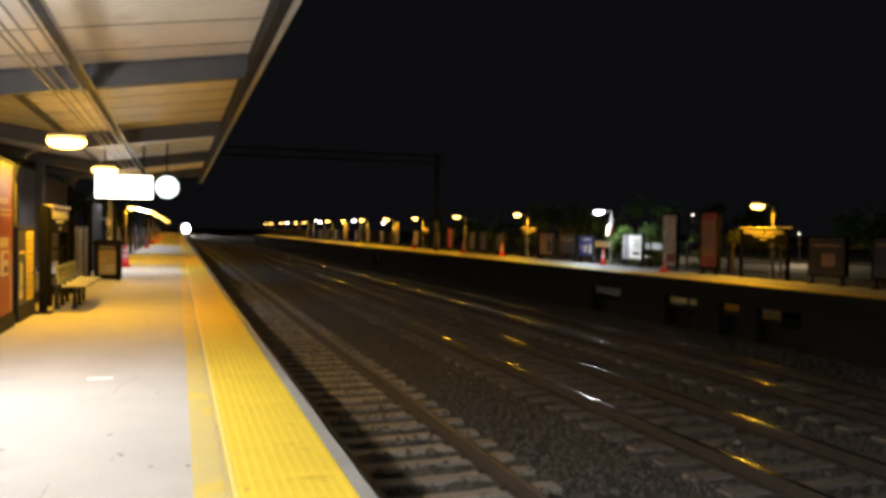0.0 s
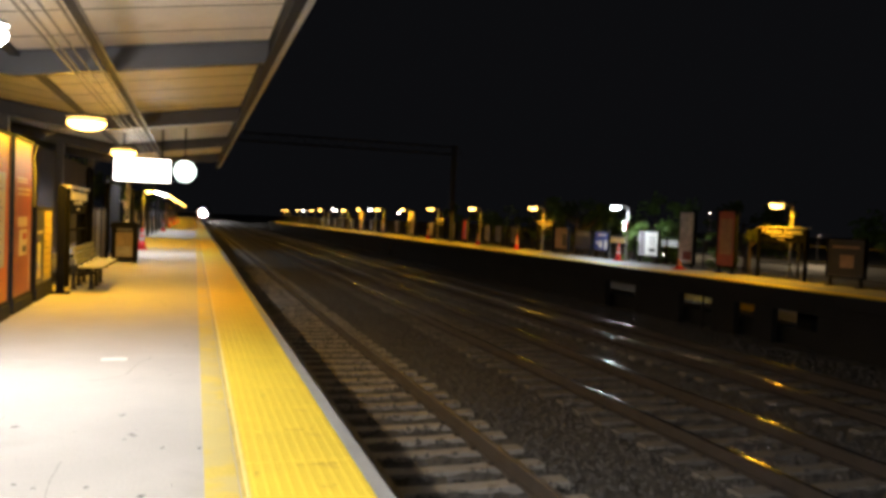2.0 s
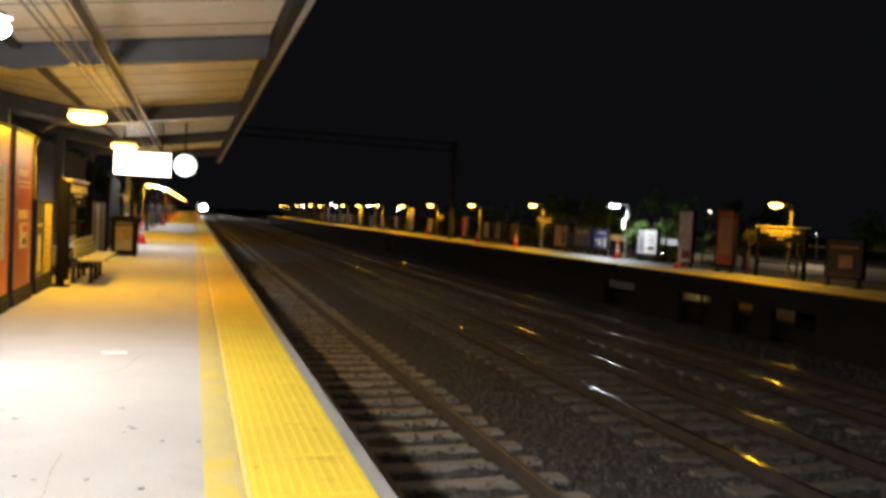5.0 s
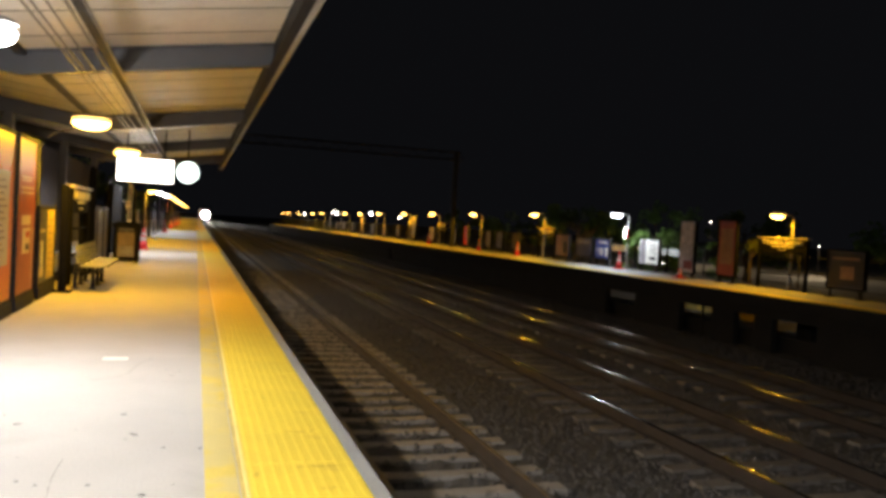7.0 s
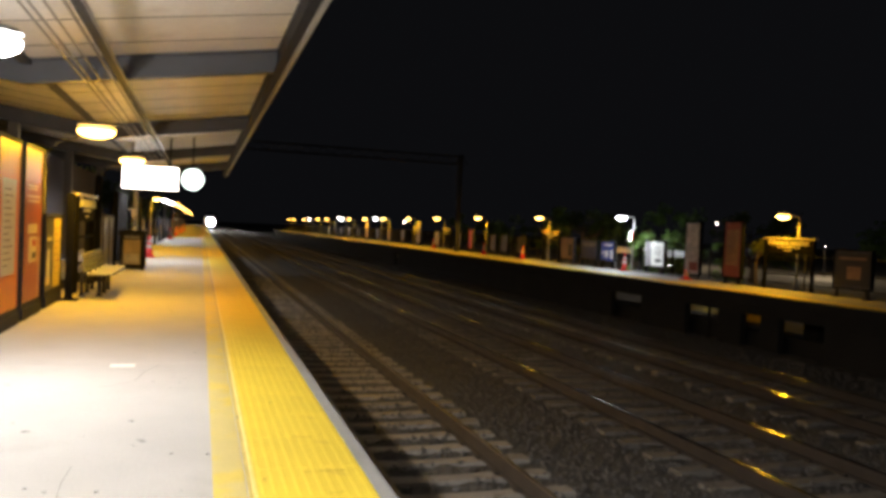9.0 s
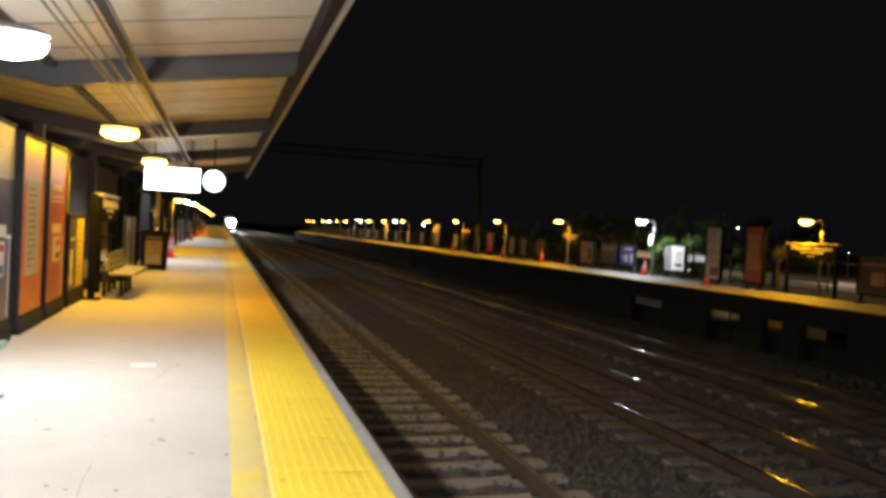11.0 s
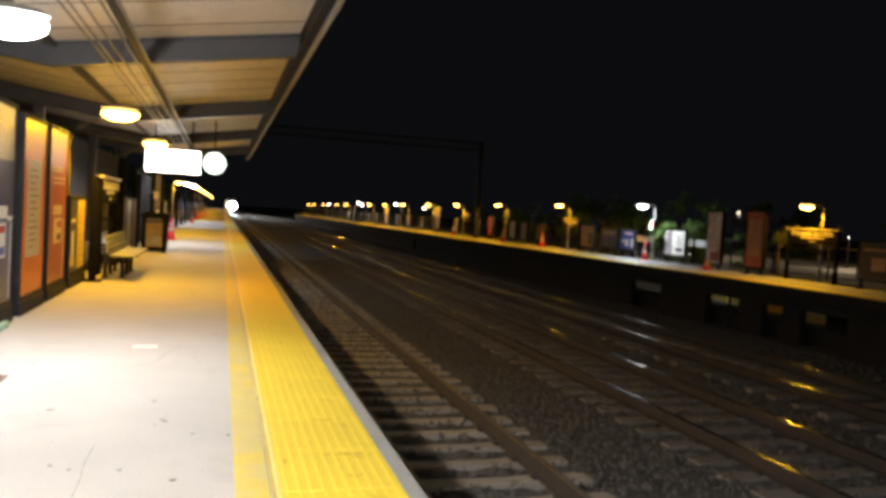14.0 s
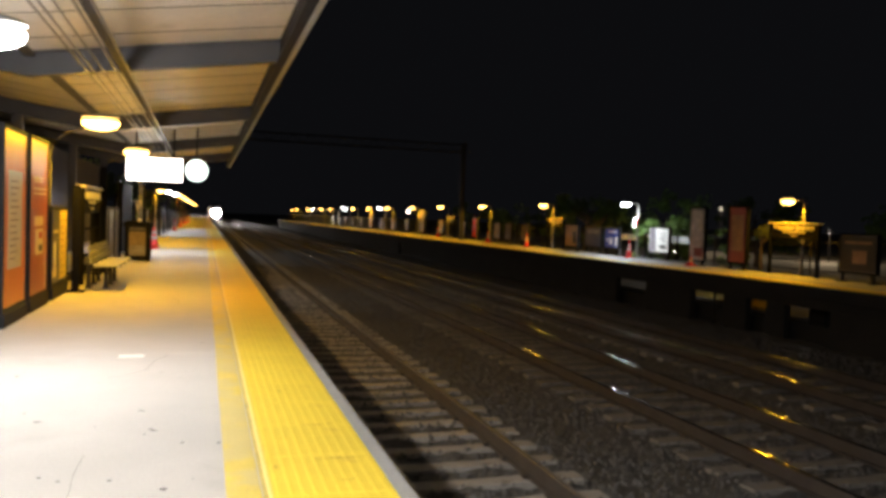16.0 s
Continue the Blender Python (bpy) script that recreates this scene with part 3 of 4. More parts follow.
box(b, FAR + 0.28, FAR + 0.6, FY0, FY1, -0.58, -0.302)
part("edge_girder", b, M["near_black"], fp)
# last two entries: added near-black walls standing in for openings lost in darkness
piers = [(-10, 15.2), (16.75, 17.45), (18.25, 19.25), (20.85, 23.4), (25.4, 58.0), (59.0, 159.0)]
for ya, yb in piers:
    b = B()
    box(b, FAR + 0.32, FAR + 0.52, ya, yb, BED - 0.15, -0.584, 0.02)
    part("pier", b, M["near_black"], fp)
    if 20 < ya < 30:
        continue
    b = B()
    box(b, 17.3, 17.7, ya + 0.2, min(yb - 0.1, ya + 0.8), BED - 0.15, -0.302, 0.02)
    part("pier", b, M["near_black"], fp)

# added wall, fills the black lower half of the openings between the piers
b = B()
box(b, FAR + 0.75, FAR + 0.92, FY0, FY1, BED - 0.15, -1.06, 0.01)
part("retaining_wall", b, M["near_black"], fp)
b = B()
box(b, 18.9, 23.5, -20, 150, BED - 0.13, BED - 0.06, 0.01)
tagged(part("pavement", b, M["footway"], None), "grey concrete footway behind the far platform", "pavement", kind="structure")

# the lot behind it
b = B()
box(b, 23.6, 110, -20, 150, BED - 0.1, BED - 0.08)
part("parking_lot", b, M["asphalt"], None)
tagged(bpy.data.objects["parking_lot"], "dark asphalt parking lot behind the far platform", "parking lot", kind="structure")

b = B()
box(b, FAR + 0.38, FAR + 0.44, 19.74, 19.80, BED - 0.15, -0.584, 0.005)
part("strut", b, M["near_black"], fp)

# added blocks: their yellow stands for the golden light through the openings
b = B()
for k in range(5):
    box(b, 20.0, 20.25, 23.9 + 1.25 * k, 25.05 + 1.25 * k, BED - 0.06, BED + 0.32, 0.03)
tagged(part("barrier", b, M["paint"], None), "added yellow blocks standing in for golden light under the far platform", "barrier")

# added wall; its near-black colour stands for the night behind the platform
b = B()
box(b, -4.35, -4.2, Y0, CY1, 0.0, 3.0, 0.01)
tagged(part("wall_west", b, M["backwall"], None), "added dark wall standing in for the night behind the platform", "wall", kind="structure")


# ---------------------------------------------------------------- advertising panels
def ad_panel(x, y0, y1, z0, z1, face, sheet, label, group, frame_mat="dark", plinth=False):
    """A poster case on two feet, parallel to the track; face: +1 or -1, the side along x that it shows. Local y runs along the track."""
    th = thing("advertising_panel", (x, y0, 0), label, "advertising panel", group)
    w = y1 - y0
    f = 0.045
    for ya, yb, za, zb in ((0, f, z0, z1), (w - f, w, z0, z1), (f, w - f, z0, z0 + f), (f, w - f, z1 - f, z1)):
        b = B()
        box(b, -0.06, 0.06, ya, yb, za, zb, 0.008)
        part("frame", b, M[frame_mat], th)
    b = B()
    box(b, -0.045, 0.045, f, w - f, z0 + f, z1 - f)
    part("case", b, M["dark"], th)
    b = B()
    box(b, 0.0455 if face > 0 else -0.0485, 0.0485 if face > 0 else -0.0455, f + 0.004, w - f - 0.004, z0 + f + 0.004, z1 - f - 0.004)
    poster = part("poster", b, M[sheet], th)
    if plinth:
        b = B()
        box(b, -0.075, 0.075, 0.01, w - 0.01, 0.0, z0 - 0.004, 0.01)
        part("plinth", b, M["dark"], th)
        return th, poster
    for ya in (0.1, w - 0.16):
        b = B()
        box(b, -0.03, 0.03, ya, ya + 0.06, 0.0, z0)
        box(b, -0.16, 0.16, ya - 0.02, ya + 0.08, 0.0, 0.025, 0.004)
        part("foot", b, M["dark"], th)
    return th, poster


def poster_patch(parent, material, face, y0, y1, z0, z1, lift=1, name="print_area"):
    b = B()
    x = face * (0.0485 + 0.0015 * lift)
    box(b, min(x, x - face * 0.0012), max(x, x - face * 0.0012), y0, y1, z0, z1)
    return part(name, b, M[material], parent)


GP = "advertising panels of the near platform"
# navy panel
th, po = ad_panel(-2.05, 7.45, 8.72, 0.18, 2.17, 1, "navy", "tall navy advertising panel in a black frame", GP, plinth=True)
# lamp glare on the navy poster's top, painted as a sandy patch
poster_patch(po, "lamp_glare", 1, 0.06, 1.21, 1.60, 2.11)
poster_patch(po, "paper", 1, 0.28, 1.02, 1.04, 1.16, name="sticker")
poster_patch(po, "paper", 1, 0.35, 0.98, 0.66, 1.00, name="sticker")
poster_patch(po, "redink", 1, 0.58, 0.95, 0.90, 0.97, 2)
poster_patch(po, "blue", 1, 0.58, 0.95, 0.69, 0.77, 2)
for z in (1.40, 1.46, 1.52, 1.30):
    poster_patch(po, "greyprint", 1, 0.2, 0.2 + 0.5 + 0.3 * ((z * 37) % 1), z, z + 0.025, 2, "printed_line")
poster_patch(po, "paper", 1, 1.14, 1.175, 0.24, 1.05, 1, "edge_strip")
poster_patch(po, "paper", 1, 1.02, 1.215, 1.02, 1.06, 2, "edge_strip")
# orange panel with a cream label
th, po = ad_panel(-2.05, 9.02, 10.16, 0.15, 2.13, 1, "orange", "tall orange advertising panel with a cream label", GP, plinth=True)
poster_patch(po, "cream", 1, 0.24, 0.90, 0.60, 1.66)
for k in range(13):
    poster_patch(po, "brownink", 1, 0.34, 0.34 + 0.22 + 0.24 * ((k * 0.618) % 1), 0.70 + 0.07 * k, 0.715 + 0.07 * k, 2, "printed_line")
# maroon panel with stickers
th, po = ad_panel(-2.05, 10.30, 11.46, 0.15, 2.14, 1, "redbrown", "tall maroon advertising panel with a notice sticker", GP, plinth=True)
poster_patch(po, "cream", 1, 0.30, 0.85, 1.04, 1.16, name="sticker")
poster_patch(po, "cream", 1, 0.38, 0.85, 0.68, 1.00, name="sticker")
poster_patch(po, "redink", 1, 0.58, 0.80, 0.88, 0.96, 2)
poster_patch(po, "ink", 1, 0.58, 0.80, 0.72, 0.80, 2)
for z in (1.43, 1.49, 1.58, 1.62):
    poster_patch(po, "cream", 1, 0.25, 0.25 + 0.3 + 0.45 * ((z * 51) % 1), z, z + 0.022, 2, "printed_line")
poster_patch(po, "cream", 1, 0.985, 1.02, 0.22, 0.98, 1, "edge_strip")
# low blue and yellow panel
th, po = ad_panel(-2.05, 11.72, 13.02, 0.17, 1.29, 1, "navy", "low blue and yellow poster panel on a plinth", GP, plinth=True)
poster_patch(po, "yellow", 1, 0.66, 1.25, 0.24, 1.23)
for k in range(9):
    poster_patch(po, "brownink", 1, 0.74, 0.74 + 0.2 + 0.24 * ((k * 0.618) % 1), 0.32 + 0.095 * k, 0.335 + 0.095 * k, 2, "printed_line")
poster_patch(po, "paper", 1, 0.22, 0.36, 0.36, 0.80)
poster_patch(po, "cream", 1, 0.16, 0.50, 0.92, 0.96, name="printed_line")
poster_patch(po, "cream", 1, 0.14, 0.44, 0.30, 0.42)
# plinth rail under the tall panels
b = B()
box(b, -2.26, -2.22, 7.2, 21.4, 0.0, 0.16, 0.01)
tagged(part("guard_kerb", b, M["dark"], None), "low black metal kerb rail behind the panels", "kerb rail")
# grey low panels
for y0, y1, sheet in ((16.35, 17.25, "navy"), (17.32, 18.30, "ink"), (18.36, 19.45, "navy"), (19.52, 20.45, "ink")):
    th, po = ad_panel(-2.05, y0, y1, 0.12, 1.30, 1, sheet, "low grey poster panel standing on feet", GP)
    for k in range(4):
        poster_patch(po, "ink", 1, 0.15, 0.15 + 0.3 + 0.3 * ((k * 0.618 + y0) % 1), 1.0 - 0.06 * k, 1.02 - 0.06 * k, 1, "printed_line")
ad_panel(-2.1, 21.7, 24.6, 0.15, 1.95, 1, "black", "tall dim dark poster panel behind the litter bin", GP, "black")
b = B()
tube(b, [(0, 0, 0.0), (0, 0, 1.98), (0, 0, 2.07), (0, 0, 2.11)], [0.075, 0.075, 0.06, 0.025], 14)
box(b, -0.14, 0.14, -0.14, 0.14, 0.0, 0.025, 0.005)
ob = part("bollard_post", b, M["black"], None)
ob.location = (-1.95, 16.85, 0)
tagged(ob, "tall dark round-topped post behind a station sign", "post")
rr = random.Random(11)
for k in range(16):
    y = 31.5 + 4.6 * k
    tall = k % 3 == 1
    th, po = ad_panel(-2.15, y, y + 1.15, 0.15, 2.1 if tall else 1.3, 1, rr.choice(["redbrown", "ink", "navy", "ink"]), "poster panel standing along the platform's back", GP)
    poster_patch(po, "tan" if k % 2 else "greyprint", 1, 0.3, 0.85, 0.5, 0.95)


# ---------------------------------------------------------------- station signs
def station_sign(x, y0, y1, face, label, dz=0.0, ink="cream", top="cream", size=0.225):
    """Two posts and a name board with a pale cap, parallel to the track."""
    th = thing("station_sign", (x, y0, 0), label, "station sign", "station name signs")
    w = y1 - y0
    for y in (0.04, w - 0.04):
        b = B()
        box(b, -0.045, 0.045, y - 0.045, y + 0.045, 0.0, 1.53 + dz, 0.006)
        part("post", b, M["black"], th)
    b = B()
    box(b, -0.03, 0.03, 0.09, w - 0.09, 1.10 + dz, 1.53 + dz, 0.004)
    board = part("name_board", b, M["black"], th)
    b = B()
    box(b, -0.07, 0.07, -0.06, w + 0.06, 1.53 + dz, 1.57 + dz, 0.008)
    part("cap", b, M[top], th, "pale cap strip")
    rot = (math.pi / 2, 0, math.pi / 2 if face > 0 else -math.pi / 2)
    lettering("lettering", "Princeton Junction", size, M[ink], board, (face * 0.033, w / 2, 1.43 + dz), rot)
    for wdt, z, h in ((0.95, 1.27 + dz, 0.05), (0.32, 1.17 + dz, 0.035)):
        n = 7 if wdt > 0.5 else 3
        for i in range(n):
            ya = w / 2 - wdt / 2 + wdt * i / n
            b = B()
            box(b, face * 0.031 - 0.002, face * 0.031 + 0.002, ya, ya + wdt / n * 0.72, z, z + h)
            part("printed_line", b, M[ink], board)
    for z in (0.45, 0.9):
        b = B()
        box(b, -0.02, 0.02, 0.085, w - 0.085, z, z + 0.04)
        part("cross_bar", b, M["black"], th)
    return th


station_sign(16.8, 18.24, 20.30, -1, "black station name sign with pale lettering on posts")
station_sign(-1.95, 14.05, 16.2, 1, "black station name sign with pale lettering by a bench", 0.085, "paper", size=0.27)
station_sign(-2.3, 28.4, 30.9, 1, "black station name sign further along the platform")
station_sign(17.35, 36.0, 38.0, -1, "black station name sign under a far lamp", ink="greyprint", top="tan")
station_sign(17.35, 54.0, 56.0, -1, "black station name sign under a far lamp", ink="greyprint", top="tan")
station_sign(17.35, 62.4, 64.4, -1, "black station name sign under a far lamp", ink="greyprint", top="tan")

# ---------------------------------------------------------------- bench, bin, display, clock
bench = thing("platform_bench", (-1.62, 12.95, 0), "slatted greenish metal bench on black legs", "bench")
for k in range(4):
    b = B()
    box(b, 0.0 + 0.088 * k, 0.078 + 0.088 * k, 0.0, 2.4, 0.385, 0.41, 0.006)
    part("seat_slat", b, M["slat"], bench)
for k in range(3):
    b = B()
    z = 0.43 + 0.093 * k
    box(b, -0.055 - 0.018 * k, -0.03 - 0.018 * k, 0.0, 2.4, z, z + 0.084, 0.006)
    part("back_slat", b, M["slat"], bench)
for y in (0.72, 1.35, 1.98):
    for x in (-0.16, 0.10):
        b = B()
        box(b, x - 0.028, x + 0.028, y - 0.028, y + 0.028, 0.012, 0.36, 0.005)
        box(b, x - 0.05, x + 0.05, y - 0.05, y + 0.05, 0.0, 0.014)
        part("leg", b, M["dark"], bench)
    b = B()
    box(b, -0.19, 0.34, y - 0.025, y + 0.025, 0.355, 0.383)
    part("cross_bar", b, M["dark"], bench)
    b = B()
    tube(b, [(-0.12, y, 0.37), (-0.10, y, 0.46), (-0.125, y, 0.70)], 0.016, 8)
    part("back_support", b, M["dark"], bench)
for y in (0.02, 0.62, 1.2, 1.78, 2.38):
    b = B()
    box(b, 0.0, 0.025, y - 0.014, y + 0.014, 0.411, 0.435, 0.004)
    part("seat_bracket", b, M["paper"], bench, "small pale bracket")

b = B()
box(b, -0.055, 0.055, -0.055, 0.055, 0.0, 1.62, 0.008)
box(b, -0.13, 0.13, -0.13, 0.13, 0.0, 0.02)
ob = part("square_post", b, M["black"], None)
ob.location = (-1.87, 12.98, 0)
tagged(ob, "dark square steel post beside a bench", "post")

bin_ = thing("litter_bin", (-1.58, 20.8, 0), "black square litter bin with a domed lid and poster", "litter bin")
b = B()
box(b, -0.29, 0.29, -0.29, 0.29, 0.04, 0.86, 0.02)
body = part("body", b, M["black"], bin_)
b = B()
box(b, -0.19, 0.19, -0.298, -0.292, 0.14, 0.74)
part("poster", b, M["binposter"], body, "dim tan poster on the bin")
b = B()
box(b, -0.33, 0.33, -0.33, 0.33, 0.86, 0.91, 0.015)
prism(b, [(-0.32, 0.91), (0.32, 0.91), (0.30, 0.955), (0.24, 0.985), (0.0, 0.995), (-0.24, 0.985), (-0.30, 0.955)], -0.31, 0.31)
part("lid", b, M["black"], bin_)
b = B()
tube(b, [(0.03, -0.05, 0.992), (0.03, -0.05, 1.03), (0.03, -0.05, 1.05)], [0.035, 0.035, 0.02], 12)
part("lid_knob", b, M["paper"], bin_, "small white knob on the lid")
b = B()
box(b, -0.18, 0.18, -0.3005, -0.2985, 0.16, 0.40)
part("lower_print", b, M["greyprint"], body, "grey lower part of the poster")
b = B()
box(b, -0.18, 0.18, -0.294, -0.291, 0.77, 0.84)
part("opening", b, M["ink"], bin_)
for x in (-0.24, 0.24):
    for y in (-0.24, 0.24):
        b = B()
        box(b, x - 0.03, x + 0.03, y - 0.03, y + 0.03, 0.0, 0.05)
        part("foot", b, M["dark"], bin_)

disp = thing("information_display", (-1.24, 21.2, 0), "brightly lit white information display on a post", "display")
b = B()
box(b, -0.70, 0.69, -0.07, 0.09, 1.99, 2.62, 0.015)
part("housing", b, M["dark"], disp)
b = B()
box(b, -0.665, 0.655, -0.076, -0.071, 2.02, 2.59)
part("screen", b, G["screen"], disp, "glowing white screen")
b = B()
box(b, -0.385, -0.355, 0.0, 0.07, 0.0, 1.99, 0.006)
box(b, -0.325, -0.295, 0.0, 0.07, 0.0, 1.99, 0.006)
box(b, -0.48, -0.22, -0.08, 0.18, 0.0, 0.02)
part("post", b, M["conduit"], disp, "twin galvanised post")
for x in (-0.45, 0.45):
    b = B()
    tube(b, [(x, 0.01, 2.62), (x, 0.01, zdeck(-1.2 + x) - 0.02)], 0.02, 8)
    part("hanger", b, M["dark"], disp)

clock = thing("platform_clock", (-0.235, 21.25, 2.33), "round lit platform clock hanging under the canopy", "clock")
b = B()
tube(b, [(0, -0.06, 0), (0, 0.10, 0)], 0.285, 36)
part("case", b, M["dark"], clock)
b = B()
tube(b, [(0, -0.066, 0), (0, -0.061, 0)], 0.272, 36)
part("face", b, G["clock"], clock, "glowing pale face")
b = B()
tube(b, [(0, 0.02, 0.29), (0, 0.02, zdeck(-0.235) - 2.35)], 0.022, 8)
part("hanger", b, M["dark"], clock)


# ---------------------------------------------------------------- cones, marks and litter
def traffic_cone(x, y, h=0.72, label="orange traffic cone with white bands"):
    th = thing("traffic_cone", (x, y, 0), label, "traffic cone", "traffic cones")
    b = B()
    box(b, -0.18, 0.18, -0.18, 0.18, 0.0, 0.035, 0.01)
    part("base", b, M["cone"], th)
    zs = (0.035, 0.42 * h, 0.58 * h, 0.68 * h, 0.8 * h, h)
    rad = [0.135 - 0.105 * (z / h) for z in zs]
    for i in range(5):
        b = B()
        tube(b, [(0, 0, zs[i]), (0, 0, zs[i + 1])], [rad[i], rad[i + 1]], 16, True)
        part("band" if i in (1, 3) else "cone_section", b, M["band" if i in (1, 3) else "cone"], th, "white band" if i in (1, 3) else "", True)
    return th


for x, y, h in ((-1.58, 27.4, 0.72), (-1.8, 52.0, 0.72), (-1.8, 64.5, 0.72), (-1.75, 77.0, 0.72), (-1.7, 90.0, 0.72), (16.7, 28.5, 0.72), (16.05, 23.3, 0.34), (16.4, 38.5, 0.72), (16.3, 44.2, 0.72), (16.2, 54.5, 0.72)):
    traffic_cone(x, y, h)

b = B()
box(b, -0.70, -0.495, 7.26, 7.37, 0.001, 0.004)
tagged(part("tape_patch", b, M["paper"], None), "small white patch stuck on the platform", "patch")
b = B()
box(b, -1.97, -1.915, 7.72, 8.32, 0.0, 0.06, 0.008)
tagged(part("step_block", b, M["mint"], None), "mint green painted block on the platform", "block")
b = B()
box(b, -2.0, -1.40, 5.15, 6.10, 0.0005, 0.006, 0.002)
for k in range(5):
    box(b, -1.94 + 0.11 * k, -1.88 + 0.11 * k, 5.25, 6.0, 0.0062, 0.0085)
tagged(part("floor_hatch", b, M["hatch"], None), "rusty brown ribbed cover plate set in the platform", "hatch")
verts, faces = [], []
SPECKS = [(-0.27, 4.82), (-0.29, 4.86), (-0.1, 4.55), (0.09, 4.51), (-0.94, 5.13), (-0.37, 5.32), (-0.74, 4.06), (-0.42, 3.96), (-0.17, 3.79), (-1.33, 6.53), (-0.01, 8.02)]
for k in range(len(SPECKS) + 34):
    if k < len(SPECKS):
        (x, y), r = SPECKS[k], rr.uniform(0.014, 0.022)
    else:
        x, y = rr.uniform(-1.7, 0.1) if k % 7 else rr.uniform(0.33, 0.85), rr.uniform(3.2, 9.0)
        r = rr.uniform(0.004, 0.011)
    i = len(verts)
    n = 6
    zt = 0.0105 if x > 0.27 else 0.0012
    verts += [(x + r * rr.uniform(0.5, 1.5) * math.cos(6.28 * q / n), y + r * rr.uniform(0.5, 1.4) * math.sin(6.28 * q / n), zt) for q in range(n)] + [(x, y, zt + 0.002)]
    faces += [(i + q, i + (q + 1) % n, i + n) for q in range(n)]
me = bpy.data.meshes.new("litter_specks")
me.from_pydata(verts, [], faces)
me.materials.append(M["ink"])
tagged(new("litter_specks", me), "small dark specks of dirt and gum", "litter", kind="stuff")

# ---------------------------------------------------------------- panels and rails of the far platform
GF = "advertising panels of the far platform"
th, po = ad_panel(16.6, 21.08, 22.0, 0.20, 2.08, -1, "pinkred", "tall faded red banner panel", GF, "black")
poster_patch(po, "tan", -1, 0.14, 0.78, 0.62, 1.78)
th, po = ad_panel(16.6, 23.26, 24.15, 0.15, 2.04, -1, "mauve", "tall pale mauve banner panel with blotchy picture", GF, "black")
poster_patch(po, "pinkred", -1, 0.10, 0.6, 0.32, 0.62)
th, po = ad_panel(17.5, 26.8, 28.25, 0.25, 1.30, -1, "paper", "low white poster panel with a dark figure", GF)
poster_patch(po, "greyprint", -1, 0.95, 1.36, 0.32, 1.24)
poster_patch(po, "ink", -1, 0.22, 0.66, 0.46, 0.58)
for k in range(4):
    poster_patch(po, "greyprint", -1, 0.2, 0.55 + 0.25 * ((k * 0.618) % 1), 0.72 + 0.1 * k, 0.75 + 0.1 * k, 1, "printed_line")
th, po = ad_panel(17.5, 30.7, 32.0, 0.27, 1.20, -1, "blue", "low blue poster panel with pale shapes", GF)
for y0, y1, z0, z1 in ((0.12, 0.35, 0.4, 0.8), (0.55, 0.85, 0.45, 0.75), (0.2, 0.9, 0.98, 1.06), (0.95, 1.1, 0.6, 0.72)):
    poster_patch(po, "paper", -1, y0, y1, z0, z1)
th, po = ad_panel(17.5, 32.3, 33.9, 0.27, 1.20, -1, "navy", "low navy poster panel with pale shapes", GF)
poster_patch(po, "greyprint", -1, 0.2, 1.3, 0.9, 1.05)
th, po = ad_panel(16.8, 33.25, 34.65, 0.22, 1.30, -1, "tan", "low tan poster panel", GF)
poster_patch(po, "ink", -1, 0.2, 0.55, 0.4, 0.95)
for y0 in (39.2, 41.55, 43.4):
    th, po = ad_panel(16.8, y0, y0 + 1.05, 0.25, 1.25, -1, "greyprint", "low grey poster panel on the far platform", GF)
th, po = ad_panel(16.6, 15.95, 17.25, 0.25, 1.31, -1, "greyprint", "low dark poster panel with a tan notice", GF, "black")
poster_patch(po, "ink", -1, 0.06, 1.24, 0.32, 1.24)
poster_patch(po, "tan", -1, 0.36, 0.82, 0.52, 0.86, 2)
poster_patch(po, "tan", -1, 0.2, 1.1, 1.04, 1.10, 2, "printed_line")
th, po = ad_panel(16.6, 13.8, 15.15, 0.25, 1.32, -1, "navy", "low dark poster panel with a pale heading", GF, "black")
poster_patch(po, "tan", -1, 0.15, 1.2, 1.08, 1.14, 1, "printed_line")
th, po = ad_panel(16.8, 47.6, 48.5, 0.2, 1.5, -1, "cone", "low bright orange poster panel", GF)
for k in range(12):
    y = 50.5 + 5.2 * k
    th, po = ad_panel(17.0, y, y + 1.2, 0.22, 2.05 if k % 4 == 2 else 1.28, -1, rr.choice(["ink", "binposter"]), "dark poster panel standing on the far platform", GF, "black")

# fence along the back of the far platform
fence = thing("railing", (18.1, 0, 0), "black metal railing along the platform's back", "railing")
b = B()
box(b, -0.025, 0.025, -0.025, 0.025, 0.0, 1.05, 0.004)
post_me = mesh_of("post", b, M["dark"])
for k in range(60):
    share("post", post_me, fence, (0, 8 + 2.4 * k, 0))
for z in (0.12, 0.55, 1.02):
    b = B()
    box(b, -0.015, 0.015, 8, 150, z - 0.015, z + 0.015)
    part("rail", b, M["dark"], fence)

call_box = thing("call_box", (17.2, 28.75, 1.24), "white call box with a red side on a lamp pole", "call box")
b = B()
box(b, -0.16, -0.05, -0.10, 0.10, 0.0, 0.42, 0.012)
cb = part("case", b, M["paper"], call_box)
b = B()
box(b, -0.155, -0.055, -0.125, -0.102, 0.02, 0.40, 0.005)
part("side_plate", b, M["redink"], call_box, "red side plate")
b = B()
box(b, -0.05, 0.05, -0.05, 0.05, 0.12, 0.18)
part("bracket", b, M["dark"], call_box)

